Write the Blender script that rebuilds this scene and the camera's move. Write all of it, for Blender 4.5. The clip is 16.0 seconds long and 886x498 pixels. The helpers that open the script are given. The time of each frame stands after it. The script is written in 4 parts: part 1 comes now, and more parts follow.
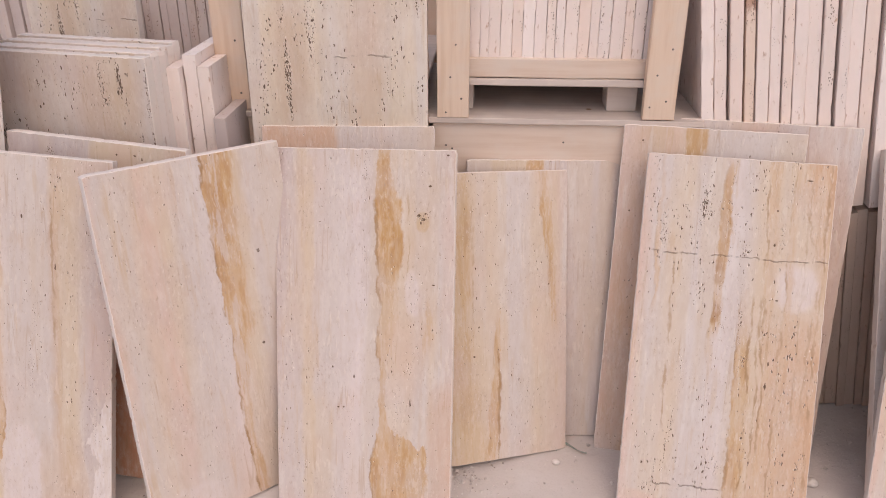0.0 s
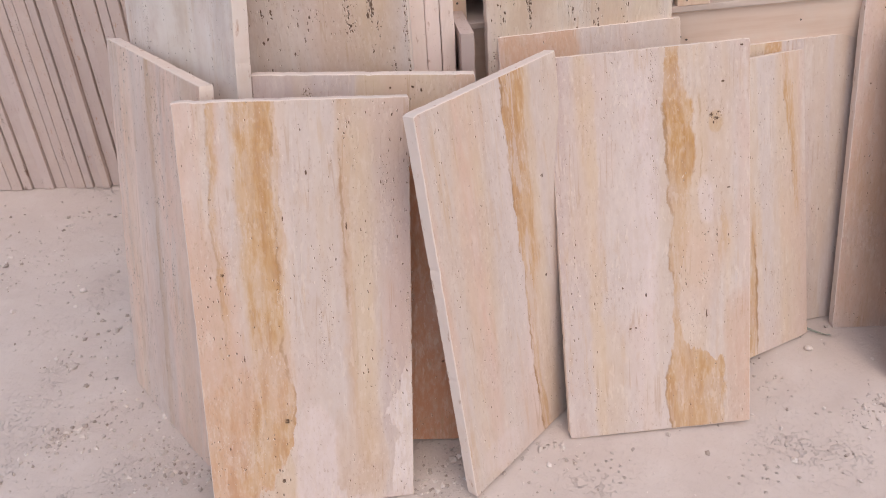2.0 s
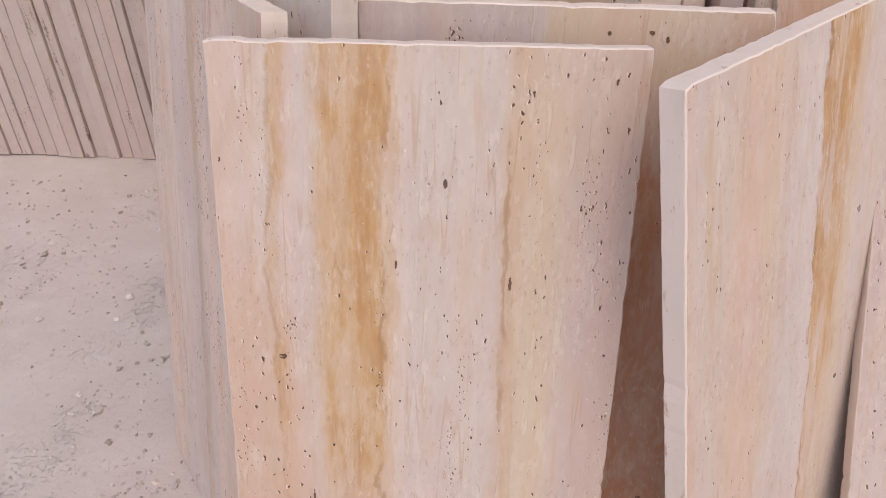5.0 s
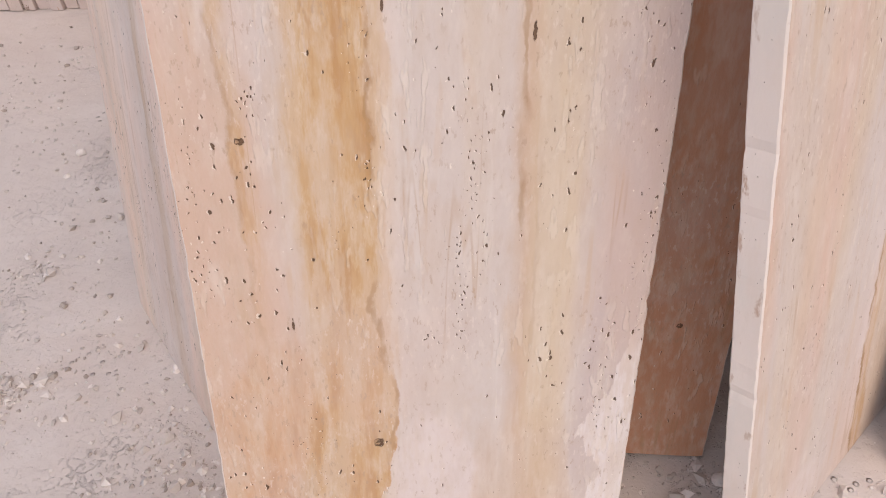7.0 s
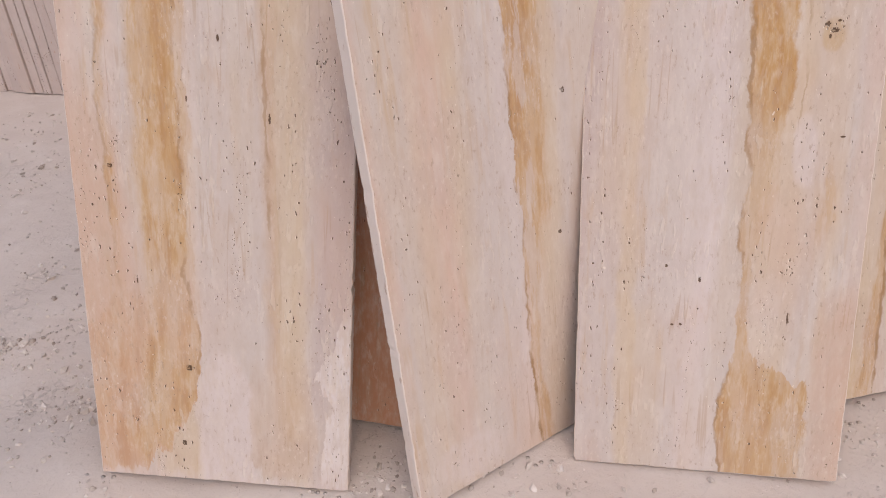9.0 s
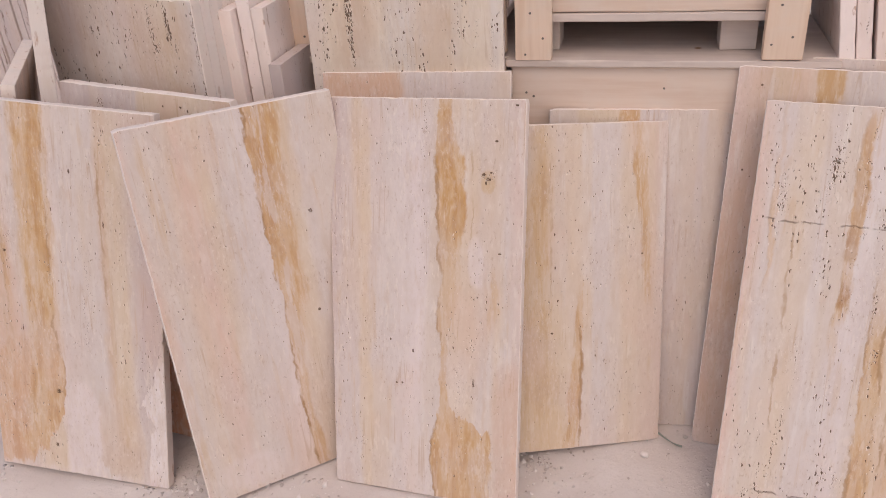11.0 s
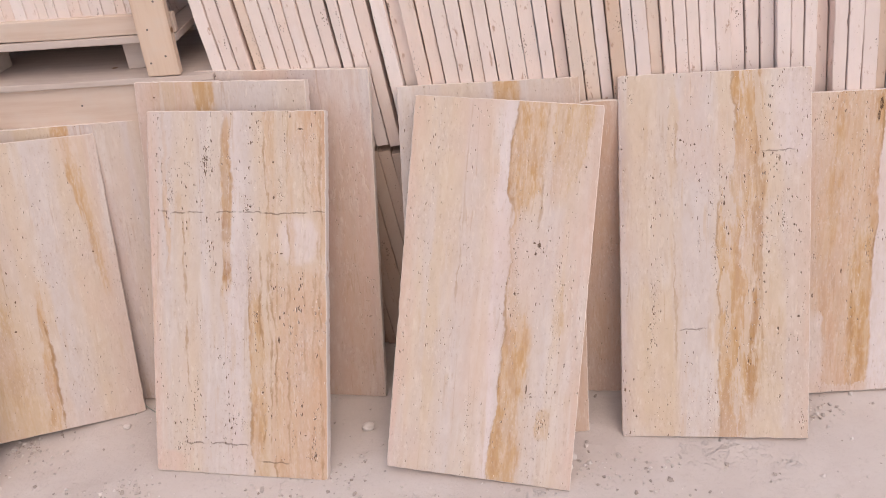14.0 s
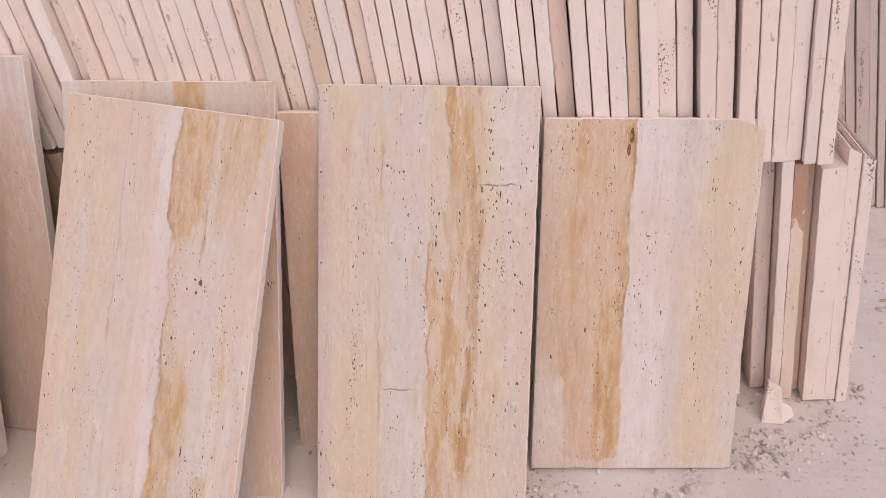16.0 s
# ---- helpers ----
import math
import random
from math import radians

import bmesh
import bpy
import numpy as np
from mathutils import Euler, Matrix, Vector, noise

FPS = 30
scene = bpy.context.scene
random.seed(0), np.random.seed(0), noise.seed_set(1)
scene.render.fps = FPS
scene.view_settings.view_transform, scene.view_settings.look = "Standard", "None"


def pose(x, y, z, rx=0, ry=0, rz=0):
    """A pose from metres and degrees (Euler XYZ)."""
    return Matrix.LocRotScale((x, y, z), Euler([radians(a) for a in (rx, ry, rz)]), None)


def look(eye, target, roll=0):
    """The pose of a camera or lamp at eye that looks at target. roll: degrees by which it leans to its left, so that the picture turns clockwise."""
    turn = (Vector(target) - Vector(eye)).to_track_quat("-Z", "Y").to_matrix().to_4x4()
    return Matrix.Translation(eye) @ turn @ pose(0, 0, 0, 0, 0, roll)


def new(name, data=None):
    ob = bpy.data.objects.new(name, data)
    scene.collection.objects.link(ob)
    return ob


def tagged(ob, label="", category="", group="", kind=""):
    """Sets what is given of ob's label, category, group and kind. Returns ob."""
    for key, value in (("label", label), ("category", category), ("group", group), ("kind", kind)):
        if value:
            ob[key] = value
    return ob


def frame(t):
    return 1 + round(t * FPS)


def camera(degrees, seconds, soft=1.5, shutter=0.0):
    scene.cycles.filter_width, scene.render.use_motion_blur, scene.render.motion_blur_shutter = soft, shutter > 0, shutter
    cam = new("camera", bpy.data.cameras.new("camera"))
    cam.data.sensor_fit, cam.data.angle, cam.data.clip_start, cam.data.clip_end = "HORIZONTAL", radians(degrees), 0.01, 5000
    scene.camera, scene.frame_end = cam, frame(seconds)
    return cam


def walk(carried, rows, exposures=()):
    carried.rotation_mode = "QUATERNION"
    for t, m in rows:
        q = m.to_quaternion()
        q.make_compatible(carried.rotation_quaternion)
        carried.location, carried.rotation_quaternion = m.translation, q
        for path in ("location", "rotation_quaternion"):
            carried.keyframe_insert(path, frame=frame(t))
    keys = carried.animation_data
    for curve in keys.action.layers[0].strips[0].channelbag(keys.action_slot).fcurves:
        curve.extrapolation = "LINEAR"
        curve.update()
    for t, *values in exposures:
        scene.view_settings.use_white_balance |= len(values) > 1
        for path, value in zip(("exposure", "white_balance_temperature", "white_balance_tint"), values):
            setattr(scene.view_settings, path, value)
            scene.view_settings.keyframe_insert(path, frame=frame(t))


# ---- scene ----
cam = camera(58.25, 16.0, soft=1.0)
PATH = [
    (0, (0.159, 0.115, 1.309), (0.05, 1.912, 0.439), -0.0),
    (0.5, (-0.09, 0.1, 1.313), (-0.143, 1.886, 0.415), 0.8),
    (1, (-0.28, 0.214, 1.291), (-0.276, 1.93, 0.264), 0.6),
    (1.5, (-0.461, 0.288, 1.281), (-0.499, 1.962, 0.187), -2.6),
    (2, (-0.664, 0.275, 1.288), (-0.498, 1.952, 0.212), -3.8),
    (2.5, (-0.74, 0.249, 1.312), (-0.569, 1.953, 0.279), -3.4),
    (3, (-0.737, 0.251, 1.304), (-0.55, 1.963, 0.286), -1.8),
    (3.5, (-0.655, 0.308, 1.268), (-0.614, 1.998, 0.198), -3.6),
    (4, (-0.646, 0.476, 1.197), (-0.76, 2.142, 0.096), -4.4),
    (4.2, (-0.681, 0.582, 1.154), (-0.765, 2.247, 0.049), -3.3),
    (6.3, (-0.765, 1.001, 0.915), (-0.83, 2.616, -0.263), -7.2),
    (6.5, (-0.768, 0.995, 0.891), (-0.829, 2.574, -0.335), -7.4),
    (7, (-0.772, 0.967, 0.843), (-0.836, 2.464, -0.481), -6.1),
    (7.5, (-0.773, 0.916, 0.814), (-0.825, 2.36, -0.569), -5.1),
    (8, (-0.735, 0.801, 0.85), (-0.778, 2.301, -0.473), -5.5),
    (8.5, (-0.576, 0.672, 0.901), (-0.719, 2.296, -0.259), -3.7),
    (9, (-0.354, 0.559, 0.982), (-0.599, 2.228, -0.093), -3.5),
    (9.2, (-0.286, 0.549, 0.997), (-0.55, 2.223, -0.065), -4.3),
    (11.3, (0.362, 0.238, 1.29), (-0.104, 1.918, 0.31), -4.1),
    (11.5, (0.405, 0.172, 1.31), (0.043, 1.858, 0.297), -3.9),
    (12, (0.511, 0.086, 1.328), (0.366, 1.822, 0.344), -3.8),
    (12.5, (0.724, 0.061, 1.33), (0.678, 1.814, 0.369), -3.1),
    (13, (0.892, 0.062, 1.328), (0.9, 1.8, 0.339), -2.0),
    (13.5, (1.039, 0.153, 1.297), (1.017, 1.861, 0.256), -3.3),
    (14, (1.215, 0.21, 1.311), (1.128, 1.927, 0.289), -4.5),
    (14.5, (1.428, 0.229, 1.318), (1.252, 1.942, 0.301), -1.6),
    (15, (1.575, 0.303, 1.291), (1.426, 2.039, 0.309), -2.9),
    (15.5, (1.696, 0.463, 1.232), (1.53, 2.183, 0.225), -2.5),
    (16, (1.841, 0.528, 1.239), (1.733, 2.213, 0.167), -1.4),
]
walk(cam, [(t, look(eye, target, roll)) for t, eye, target, roll in PATH], [(0, 0.23, 7210, 13), (4.2, 0.23, 7220, 13), (6.3, 0.30, 7190, 11), (7.4, 0.38, 7160, 10), (8.3, 0.37, 7160, 10), (9.2, 0.09, 7210, 12), (11.3, 0.16, 7220, 14), (13, 0.30, 7210, 13), (14.5, 0.22, 7230, 13), (16, 0.20, 7210, 14)])

# ---- light ----
world = bpy.data.worlds.new("sky")
scene.world = world
world.use_nodes = True
wn = world.node_tree.nodes
sky = wn.new("ShaderNodeTexSky")
sky.sky_type = "NISHITA"
sky.sun_disc = False
sky.sun_elevation = radians(57)
sky.sun_rotation = radians(160)
sky.dust_density = 2.5
sky.ozone_density = 0.6
world.node_tree.links.new(sky.outputs[0], wn["Background"].inputs[0])
wn["Background"].inputs[1].default_value = 0.15
sun_data = bpy.data.lights.new("sun", "SUN")
sun_data.energy = 0.55
sun_data.angle = radians(110)
sun_data.color = (1.0, 0.96, 0.93)
sun = new("sun", sun_data)
sun.matrix_world = look((1.1, -3.0, 4.85), (0, 0, 0))


# ---- material helpers ----
class Nodes:
    """Small helper that adds and wires shader nodes."""

    def __init__(self, name):
        self.mat = bpy.data.materials.new(name)
        self.mat.use_nodes = True
        self.tree = self.mat.node_tree
        self.bsdf = self.tree.nodes["Principled BSDF"]

    def add(self, kind, **props):
        n = self.tree.nodes.new(kind)
        for key, value in props.items():
            setattr(n, key, value)
        return n

    def put(self, socket, value):
        if isinstance(value, bpy.types.NodeSocket):
            self.tree.links.new(value, socket)
        else:
            socket.default_value = value

    def math(self, op, a, b=0.0, clamp=False):
        n = self.add("ShaderNodeMath", operation=op, use_clamp=clamp)
        self.put(n.inputs[0], a)
        self.put(n.inputs[1], b)
        return n.outputs[0]

    def mix(self, fac, a, b, blend="MIX"):
        n = self.add("ShaderNodeMix", data_type="RGBA", blend_type=blend)
        self.put(n.inputs["Factor"], fac)
        self.put(n.inputs[6], a if isinstance(a, bpy.types.NodeSocket) else (*a, 1))
        self.put(n.inputs[7], b if isinstance(b, bpy.types.NodeSocket) else (*b, 1))
        return n.outputs[2]

    def ramp(self, fac, stops, interp="LINEAR"):
        n = self.add("ShaderNodeValToRGB")
        n.color_ramp.interpolation = interp
        el = n.color_ramp.elements
        while len(el) < len(stops):
            el.new(0.5)
        for e, (p, c) in zip(el, stops):
            e.position = p
            e.color = (*c, 1) if len(c) == 3 else c
        self.put(n.inputs[0], fac)
        return n.outputs[0]

    def step(self, value, lo, hi):
        n = self.add("ShaderNodeMapRange", interpolation_type="SMOOTHSTEP")
        self.put(n.inputs[0], value)
        n.inputs[1].default_value, n.inputs[2].default_value = lo, hi
        return n.outputs[0]

    def coords(self, space="Object", scale=(1, 1, 1), shift=None):
        n = self.add("ShaderNodeTexCoord").outputs[space]
        m = self.add("ShaderNodeMapping")
        m.inputs["Scale"].default_value = scale
        self.put(m.inputs[0], n)
        if shift is not None:
            self.put(m.inputs["Location"], shift)
        return m.outputs[0]

    def noise(self, vec, scale, detail=3.0, rough=0.55, colour=False):
        n = self.add("ShaderNodeTexNoise")
        self.put(n.inputs["Vector"], vec)
        n.inputs["Scale"].default_value = scale
        n.inputs["Detail"].default_value = detail
        n.inputs["Roughness"].default_value = rough
        return n.outputs["Color" if colour else 0]

    def bump(self, height, strength, distance):
        n = self.add("ShaderNodeBump")
        n.inputs["Strength"].default_value = strength
        n.inputs["Distance"].default_value = distance
        self.put(n.inputs["Height"], height)
        self.put(self.bsdf.inputs["Normal"], n.outputs[0])


CREAM, PALE, PINK = (0.625, 0.495, 0.395), (0.595, 0.505, 0.47), (0.635, 0.45, 0.375)
OCHRE, DEEP, TAN, MAUVE = (0.525, 0.305, 0.132), (0.37, 0.19, 0.075), (0.56, 0.40, 0.30), (0.53, 0.425, 0.405)
WHITE, STRAW, RUST = (0.68, 0.58, 0.565), (0.61, 0.475, 0.355), (0.58, 0.365, 0.255)
GOLD, PEACH, ORANGE = (0.55, 0.365, 0.205), (0.58, 0.385, 0.25), (0.575, 0.352, 0.222)


def travertine(name, bands, patches=(), veins=(), lines=(), clusters=(), holes=(), cracks=(), pits=0.5, seed=0.0, veil=0.0):
    """Vein-cut travertine, all in the slab's own metres. bands: (place across, colour). patches: stains and tinted
    areas (x, z, half width, half height, colour, amount, edge).
    veins: (colour, softness left, softness right, dark rim (below 0: on the other side), broken, rows of (z, left,
    right, strength)), wandering up the slab.
    lines: dark vein edges (x, from z, to z, strength). clusters: pitted spots (x, z, radius). cracks: (height, from x,
    to x). holes: single dark pits (x, z, half width, half height)."""
    s = Nodes(name)
    obj = s.add("ShaderNodeTexCoord").outputs["Object"]
    off = s.add("ShaderNodeVectorMath", operation="ADD")
    s.put(off.inputs[0], obj)
    off.inputs[1].default_value = (seed * 3.7, seed * 0.9, seed * 1.9)
    vec = off.outputs[0]

    def stretched(sx, sz, of=None):
        m = s.add("ShaderNodeMapping")
        m.inputs["Scale"].default_value = (sx, sx, sz)
        s.put(m.inputs[0], vec if of is None else of)
        return m.outputs[0]

    def centred(n, amount):
        return s.math("MULTIPLY", s.math("SUBTRACT", n, 0.5), amount)

    def times(*factors):
        out = factors[0]
        for k in factors[1:]:
            out = s.math("MULTIPLY", out, k)
        return out

    sep = s.add("ShaderNodeSeparateXYZ")
    s.put(sep.inputs[0], obj)
    x, z = sep.outputs[0], sep.outputs[2]
    fine = s.noise(stretched(100, 62), 1.0, 3, 0.65)
    rough = s.math("ADD", centred(s.noise(stretched(20, 11), 1.0, 3, 0.6), 0.026), centred(fine, 0.006))
    u = s.math("ADD", x, rough)
    wander = s.math("ADD", u, centred(s.noise(stretched(5, 1.6), 1.0, 2), 0.030))
    colour = s.ramp(s.math("MULTIPLY", s.math("ADD", wander, 0.04), 1 / 0.48), [((p + 0.04) / 0.48, c) for p, c in bands])
    # soft grey and warm streaks along the vein
    soft = s.noise(stretched(17, 1.1), 1.0, 3, 0.5)
    colour = s.mix(s.math("MULTIPLY", s.step(soft, 0.48, 0.62), 0.55), colour, PALE)
    colour = s.mix(s.math("MULTIPLY", s.step(soft, 0.48, 0.35), 0.40), colour, STRAW)
    broad = s.noise(stretched(9, 1.6), 1.0, 3, 0.5)
    colour = s.mix(s.math("MULTIPLY", s.step(broad, 0.50, 0.66), 0.45), colour, (0.60, 0.525, 0.50))
    colour = s.mix(s.math("MULTIPLY", s.step(broad, 0.48, 0.34), 0.45), colour, (0.61, 0.455, 0.345))
    # thin gold, whitish and tan streaks, coming and going
    for sx, sz, c, k, lo in ((40, 3.0, GOLD, 0.42, 0.56), (34, 2.6, (0.67, 0.605, 0.575), 0.42, 0.53), (70, 12.0, TAN, 0.32, 0.55)):
        here = s.step(s.noise(stretched(8 + sx * 0.05, 2.0 + sz), 1.0, 3, 0.6), 0.45, 0.60)
        colour = s.mix(times(s.step(s.noise(stretched(sx, sz), 1.0, 4, 0.62), lo, lo + 0.08), here, k), colour, c)
    grain = s.noise(stretched(85, 24), 1.0, 4, 0.7)
    rag = s.math("ADD", centred(s.noise(stretched(22, 6), 1.0, 3, 0.6), 1.5), centred(s.noise(stretched(95, 30), 1.0, 3, 0.6), 0.8))
    for cx, cz, rx, rz, c, amount, edge in patches:
        dx = s.math("DIVIDE", s.math("SUBTRACT", u, cx), rx)
        dz = s.math("DIVIDE", s.math("SUBTRACT", z, cz), rz)
        d = s.math("ADD", s.math("POWER", s.math("ABSOLUTE", dx), 2.4), s.math("POWER", s.math("ABSOLUTE", dz), 3.0))
        k = s.math("MULTIPLY", s.step(s.math("ADD", d, rag), 1.0 + edge, 1.0 - edge), amount)
        light = tuple(0.7 * a + 0.3 * b for a, b in zip(c, CREAM))
        colour = s.mix(k, colour, s.mix(s.step(grain, 0.45, 0.62), c, light))
    # wandering veins: coloured body with long streaks and pale islands, a darker ragged rim on one side
    long_streak = s.noise(stretched(52, 9.0), 1.0, 4, 0.66)
    island = s.step(s.noise(stretched(44, 7), 1.0, 5, 0.66), 0.50, 0.56)
    ragged_z = s.math("ADD", z, s.math("ADD", centred(s.noise(stretched(38, 9), 1.0, 4, 0.65), 0.09), centred(s.noise(stretched(160, 40), 1.0, 2), 0.02)))
    torn = s.step(s.noise(stretched(26, 12), 1.0, 3, 0.65), 0.40, 0.60)
    ragged = s.math("ADD", x, s.math("ADD", rough, s.math("ADD", centred(s.noise(stretched(58, 30), 1.0, 4, 0.65), 0.015), centred(s.noise(stretched(9, 10), 1.0, 2), 0.010))))
    rims = []
    for c, sl, sr, rim, broken, rows in veins:
        path = s.add("ShaderNodeSeparateColor")
        s.put(path.inputs[0], s.ramp(s.math("MULTIPLY", ragged_z, 1 / 0.85), [(p / 0.85, (a / 0.5, b / 0.5, k)) for p, a, b, k in rows]))
        left = s.math("SUBTRACT", ragged, s.math("MULTIPLY", path.outputs[0], 0.5))
        right = s.math("SUBTRACT", s.math("MULTIPLY", path.outputs[1], 0.5), ragged)
        k = times(s.step(left, -sl, sl), s.step(right, -sr, sr), path.outputs[2])
        body = s.mix(s.step(long_streak, 0.46, 0.58), c, tuple(0.62 * a + 0.38 * b for a, b in zip(c, CREAM)))
        body = s.mix(times(s.step(long_streak, 0.47, 0.37), 0.65), body, (c[0] * 0.86, c[1] * 0.76, c[2] * 0.66))
        body = s.mix(times(s.step(grain, 0.56, 0.68), 0.30), body, (0.70, 0.58, 0.45))
        colour = s.mix(s.math("MULTIPLY", k, s.math("SUBTRACT", 1.0, s.math("MULTIPLY", island, broken))), colour, body)
        if rim:
            rims.append(times(s.step(s.math("ABSOLUTE", left if rim > 0 else right), 0.0040, 0.0008), torn, s.math("MULTIPLY", path.outputs[2], 2.0, clamp=True), abs(rim)))
    # fine crystalline streaks and cloudy spots
    streak = s.noise(stretched(58, 19.0), 1.0, 4, 0.62)
    colour = s.mix(s.math("MULTIPLY", s.step(streak, 0.52, 0.72), 0.20), colour, (0.47, 0.34, 0.255))
    colour = s.mix(s.math("MULTIPLY", s.step(streak, 0.46, 0.30), 0.26), colour, (0.72, 0.63, 0.575))
    mottle = s.noise(stretched(52, 22), 1.0, 5, 0.7)
    colour = s.mix(s.math("MULTIPLY", s.step(mottle, 0.48, 0.70), 0.20), colour, (0.50, 0.36, 0.26))
    colour = s.mix(s.math("MULTIPLY", s.step(mottle, 0.50, 0.30), 0.20), colour, (0.74, 0.65, 0.585))
    cloud = s.noise(vec, 8.0, 4, 0.6)
    fleck = s.noise(stretched(190, 75), 1.0, 3, 0.65)
    colour = s.mix(times(s.step(fleck, 0.56, 0.66), s.step(cloud, 0.44, 0.64), 0.42), colour, (0.78, 0.69, 0.62))
    colour = s.mix(times(s.step(fleck, 0.42, 0.33), s.step(cloud, 0.38, 0.56), 0.55), colour, (0.41, 0.28, 0.20))
    sliver = times(s.step(s.noise(stretched(125, 34), 1.0, 2, 0.5), 0.57, 0.66), s.step(s.noise(stretched(13, 5), 1.0, 3, 0.6), 0.44, 0.60))
    colour = s.mix(s.math("MULTIPLY", sliver, 0.27), colour, (0.79, 0.69, 0.60))
    colour = s.mix(s.math("MULTIPLY", s.step(cloud, 0.46, 0.70), 0.24), colour, MAUVE)
    blush = s.noise(stretched(7, 3), 1.0, 3, 0.55)
    colour = s.mix(s.math("MULTIPLY", s.step(blush, 0.52, 0.70), 0.32), colour, PINK)
    # hair-thin brown vein lines
    ridge = s.math("ABSOLUTE", s.math("SUBTRACT", s.noise(stretched(19, 0.7), 1.0, 3, 0.55), 0.5))
    gate = s.step(s.noise(stretched(7, 5), 1.7, 3), 0.50, 0.64)
    colour = s.mix(times(s.step(ridge, 0.010, 0.002), gate, 0.34), colour, (0.42, 0.25, 0.13))
    for line in rims:
        colour = s.mix(line, colour, (0.37, 0.215, 0.11))
    shift = s.noise(stretched(18, 22), 1.0, 3, 0.7)
    for lx, z0, z1, k in lines:
        d = s.math("ABSOLUTE", s.math("SUBTRACT", wander, lx))
        span = s.math("MULTIPLY", s.step(z, z0 - 0.02, z0 + 0.02), s.step(z, z1 + 0.02, z1 - 0.02))
        wide = s.math("MULTIPLY", s.math("POWER", shift, 2.5), 0.016)
        colour = s.mix(times(s.step(s.math("DIVIDE", d, wide), 1.3, 0.3), span, torn, min(1.0, k)), colour, (0.37, 0.215, 0.11))
    if veil:
        dust = s.noise(vec, 5.0, 5, 0.65)
        colour = s.mix(s.math("MULTIPLY", s.step(dust, 0.40, 0.68), veil), colour, (0.79, 0.72, 0.665))
    # open pits, short dashes in lines along the vein
    shake = s.add("ShaderNodeVectorMath", operation="ADD")
    wob = s.add("ShaderNodeVectorMath", operation="SCALE")
    s.put(wob.inputs[0], s.noise(vec, 130.0, 2, colour=True))
    wob.inputs["Scale"].default_value = 0.008
    s.put(shake.inputs[0], vec)
    s.put(shake.inputs[1], wob.outputs[0])
    size = s.math("MULTIPLY", s.step(s.noise(stretched(34, 4.0), 1.0, 3, 0.6), 0.54, 0.72), 0.27 * pits)
    size = s.math("ADD", size, s.math("MULTIPLY", s.step(s.noise(vec, 21.0, 3), 0.62, 0.74), 0.13 * pits))
    for cx, cz, r in clusters:
        d = s.math("ADD", s.math("POWER", s.math("DIVIDE", s.math("SUBTRACT", x, cx), r), 2.0), s.math("POWER", s.math("DIVIDE", s.math("SUBTRACT", z, cz), r), 2.0))
        size = s.math("ADD", size, s.math("MULTIPLY", s.step(s.math("ADD", d, centred(s.noise(vec, 55.0, 3), 3.2)), 1.3, -0.3), 0.32))
    shape = s.math("ADD", 0.45, s.noise(vec, 95.0, 1))
    often = s.step(s.noise(stretched(16, 4), 1.0, 2), 0.38, 0.60)
    dense = s.step(s.noise(stretched(26, 3.5), 1.0, 3, 0.6), 0.47, 0.58)

    def cells(sx, sz, moved):
        side = s.add("ShaderNodeVectorMath", operation="ADD")
        s.put(side.inputs[0], shake.outputs[0])
        side.inputs[1].default_value = (moved, 0.0, moved * 0.5)
        v = s.add("ShaderNodeTexVoronoi")
        s.put(v.inputs["Vector"], stretched(sx, sz, side.outputs[0]))
        v.inputs["Scale"].default_value = 1.0
        pick = s.add("ShaderNodeSeparateColor")
        s.put(pick.inputs[0], v.outputs["Color"])
        return v.outputs["Distance"], pick.outputs[0]

    def open_pits(moved):
        d, _ = cells(310, 130, moved)
        found = s.step(s.math("SUBTRACT", d, s.math("MULTIPLY", size, shape)), 0.015, -0.05)
        for sx, sz, amount, gate_at, where in ((92, 36, 0.24, 0.70, often), (140, 60, 0.34, 0.64, often), (215, 84, 0.50, 0.53, dense)):
            d, chance = cells(sx, sz, moved)
            r = s.math("MULTIPLY", s.math("SUBTRACT", chance, gate_at, clamp=True), amount * (0.72 + 0.60 * pits))
            found = s.math("MAXIMUM", found, s.step(s.math("SUBTRACT", d, s.math("MULTIPLY", r, where)), 0.02, -0.04))
        return found

    # pits painted dark; a pale copy moved aside paints a lit lip
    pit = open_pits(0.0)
    lit_lip = open_pits(0.0012)
    colour = s.mix(s.math("MULTIPLY", lit_lip, 0.65), colour, (0.82, 0.73, 0.65))
    for cx, cz, rx, rz in holes:
        d = s.math("ADD", s.math("POWER", s.math("DIVIDE", s.math("SUBTRACT", x, cx), rx), 2.0), s.math("POWER", s.math("DIVIDE", s.math("SUBTRACT", z, cz), rz), 2.0))
        d = s.math("ADD", d, centred(s.noise(vec, 300.0, 2), 3.6))
        # wide pits: shade painted as a one-sided dark crescent, floor left stone-coloured
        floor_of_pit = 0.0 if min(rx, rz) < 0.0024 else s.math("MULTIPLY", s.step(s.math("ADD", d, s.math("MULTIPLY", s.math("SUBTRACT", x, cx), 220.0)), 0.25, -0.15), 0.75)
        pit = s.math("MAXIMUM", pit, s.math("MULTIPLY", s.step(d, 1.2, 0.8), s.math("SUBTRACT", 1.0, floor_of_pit)))
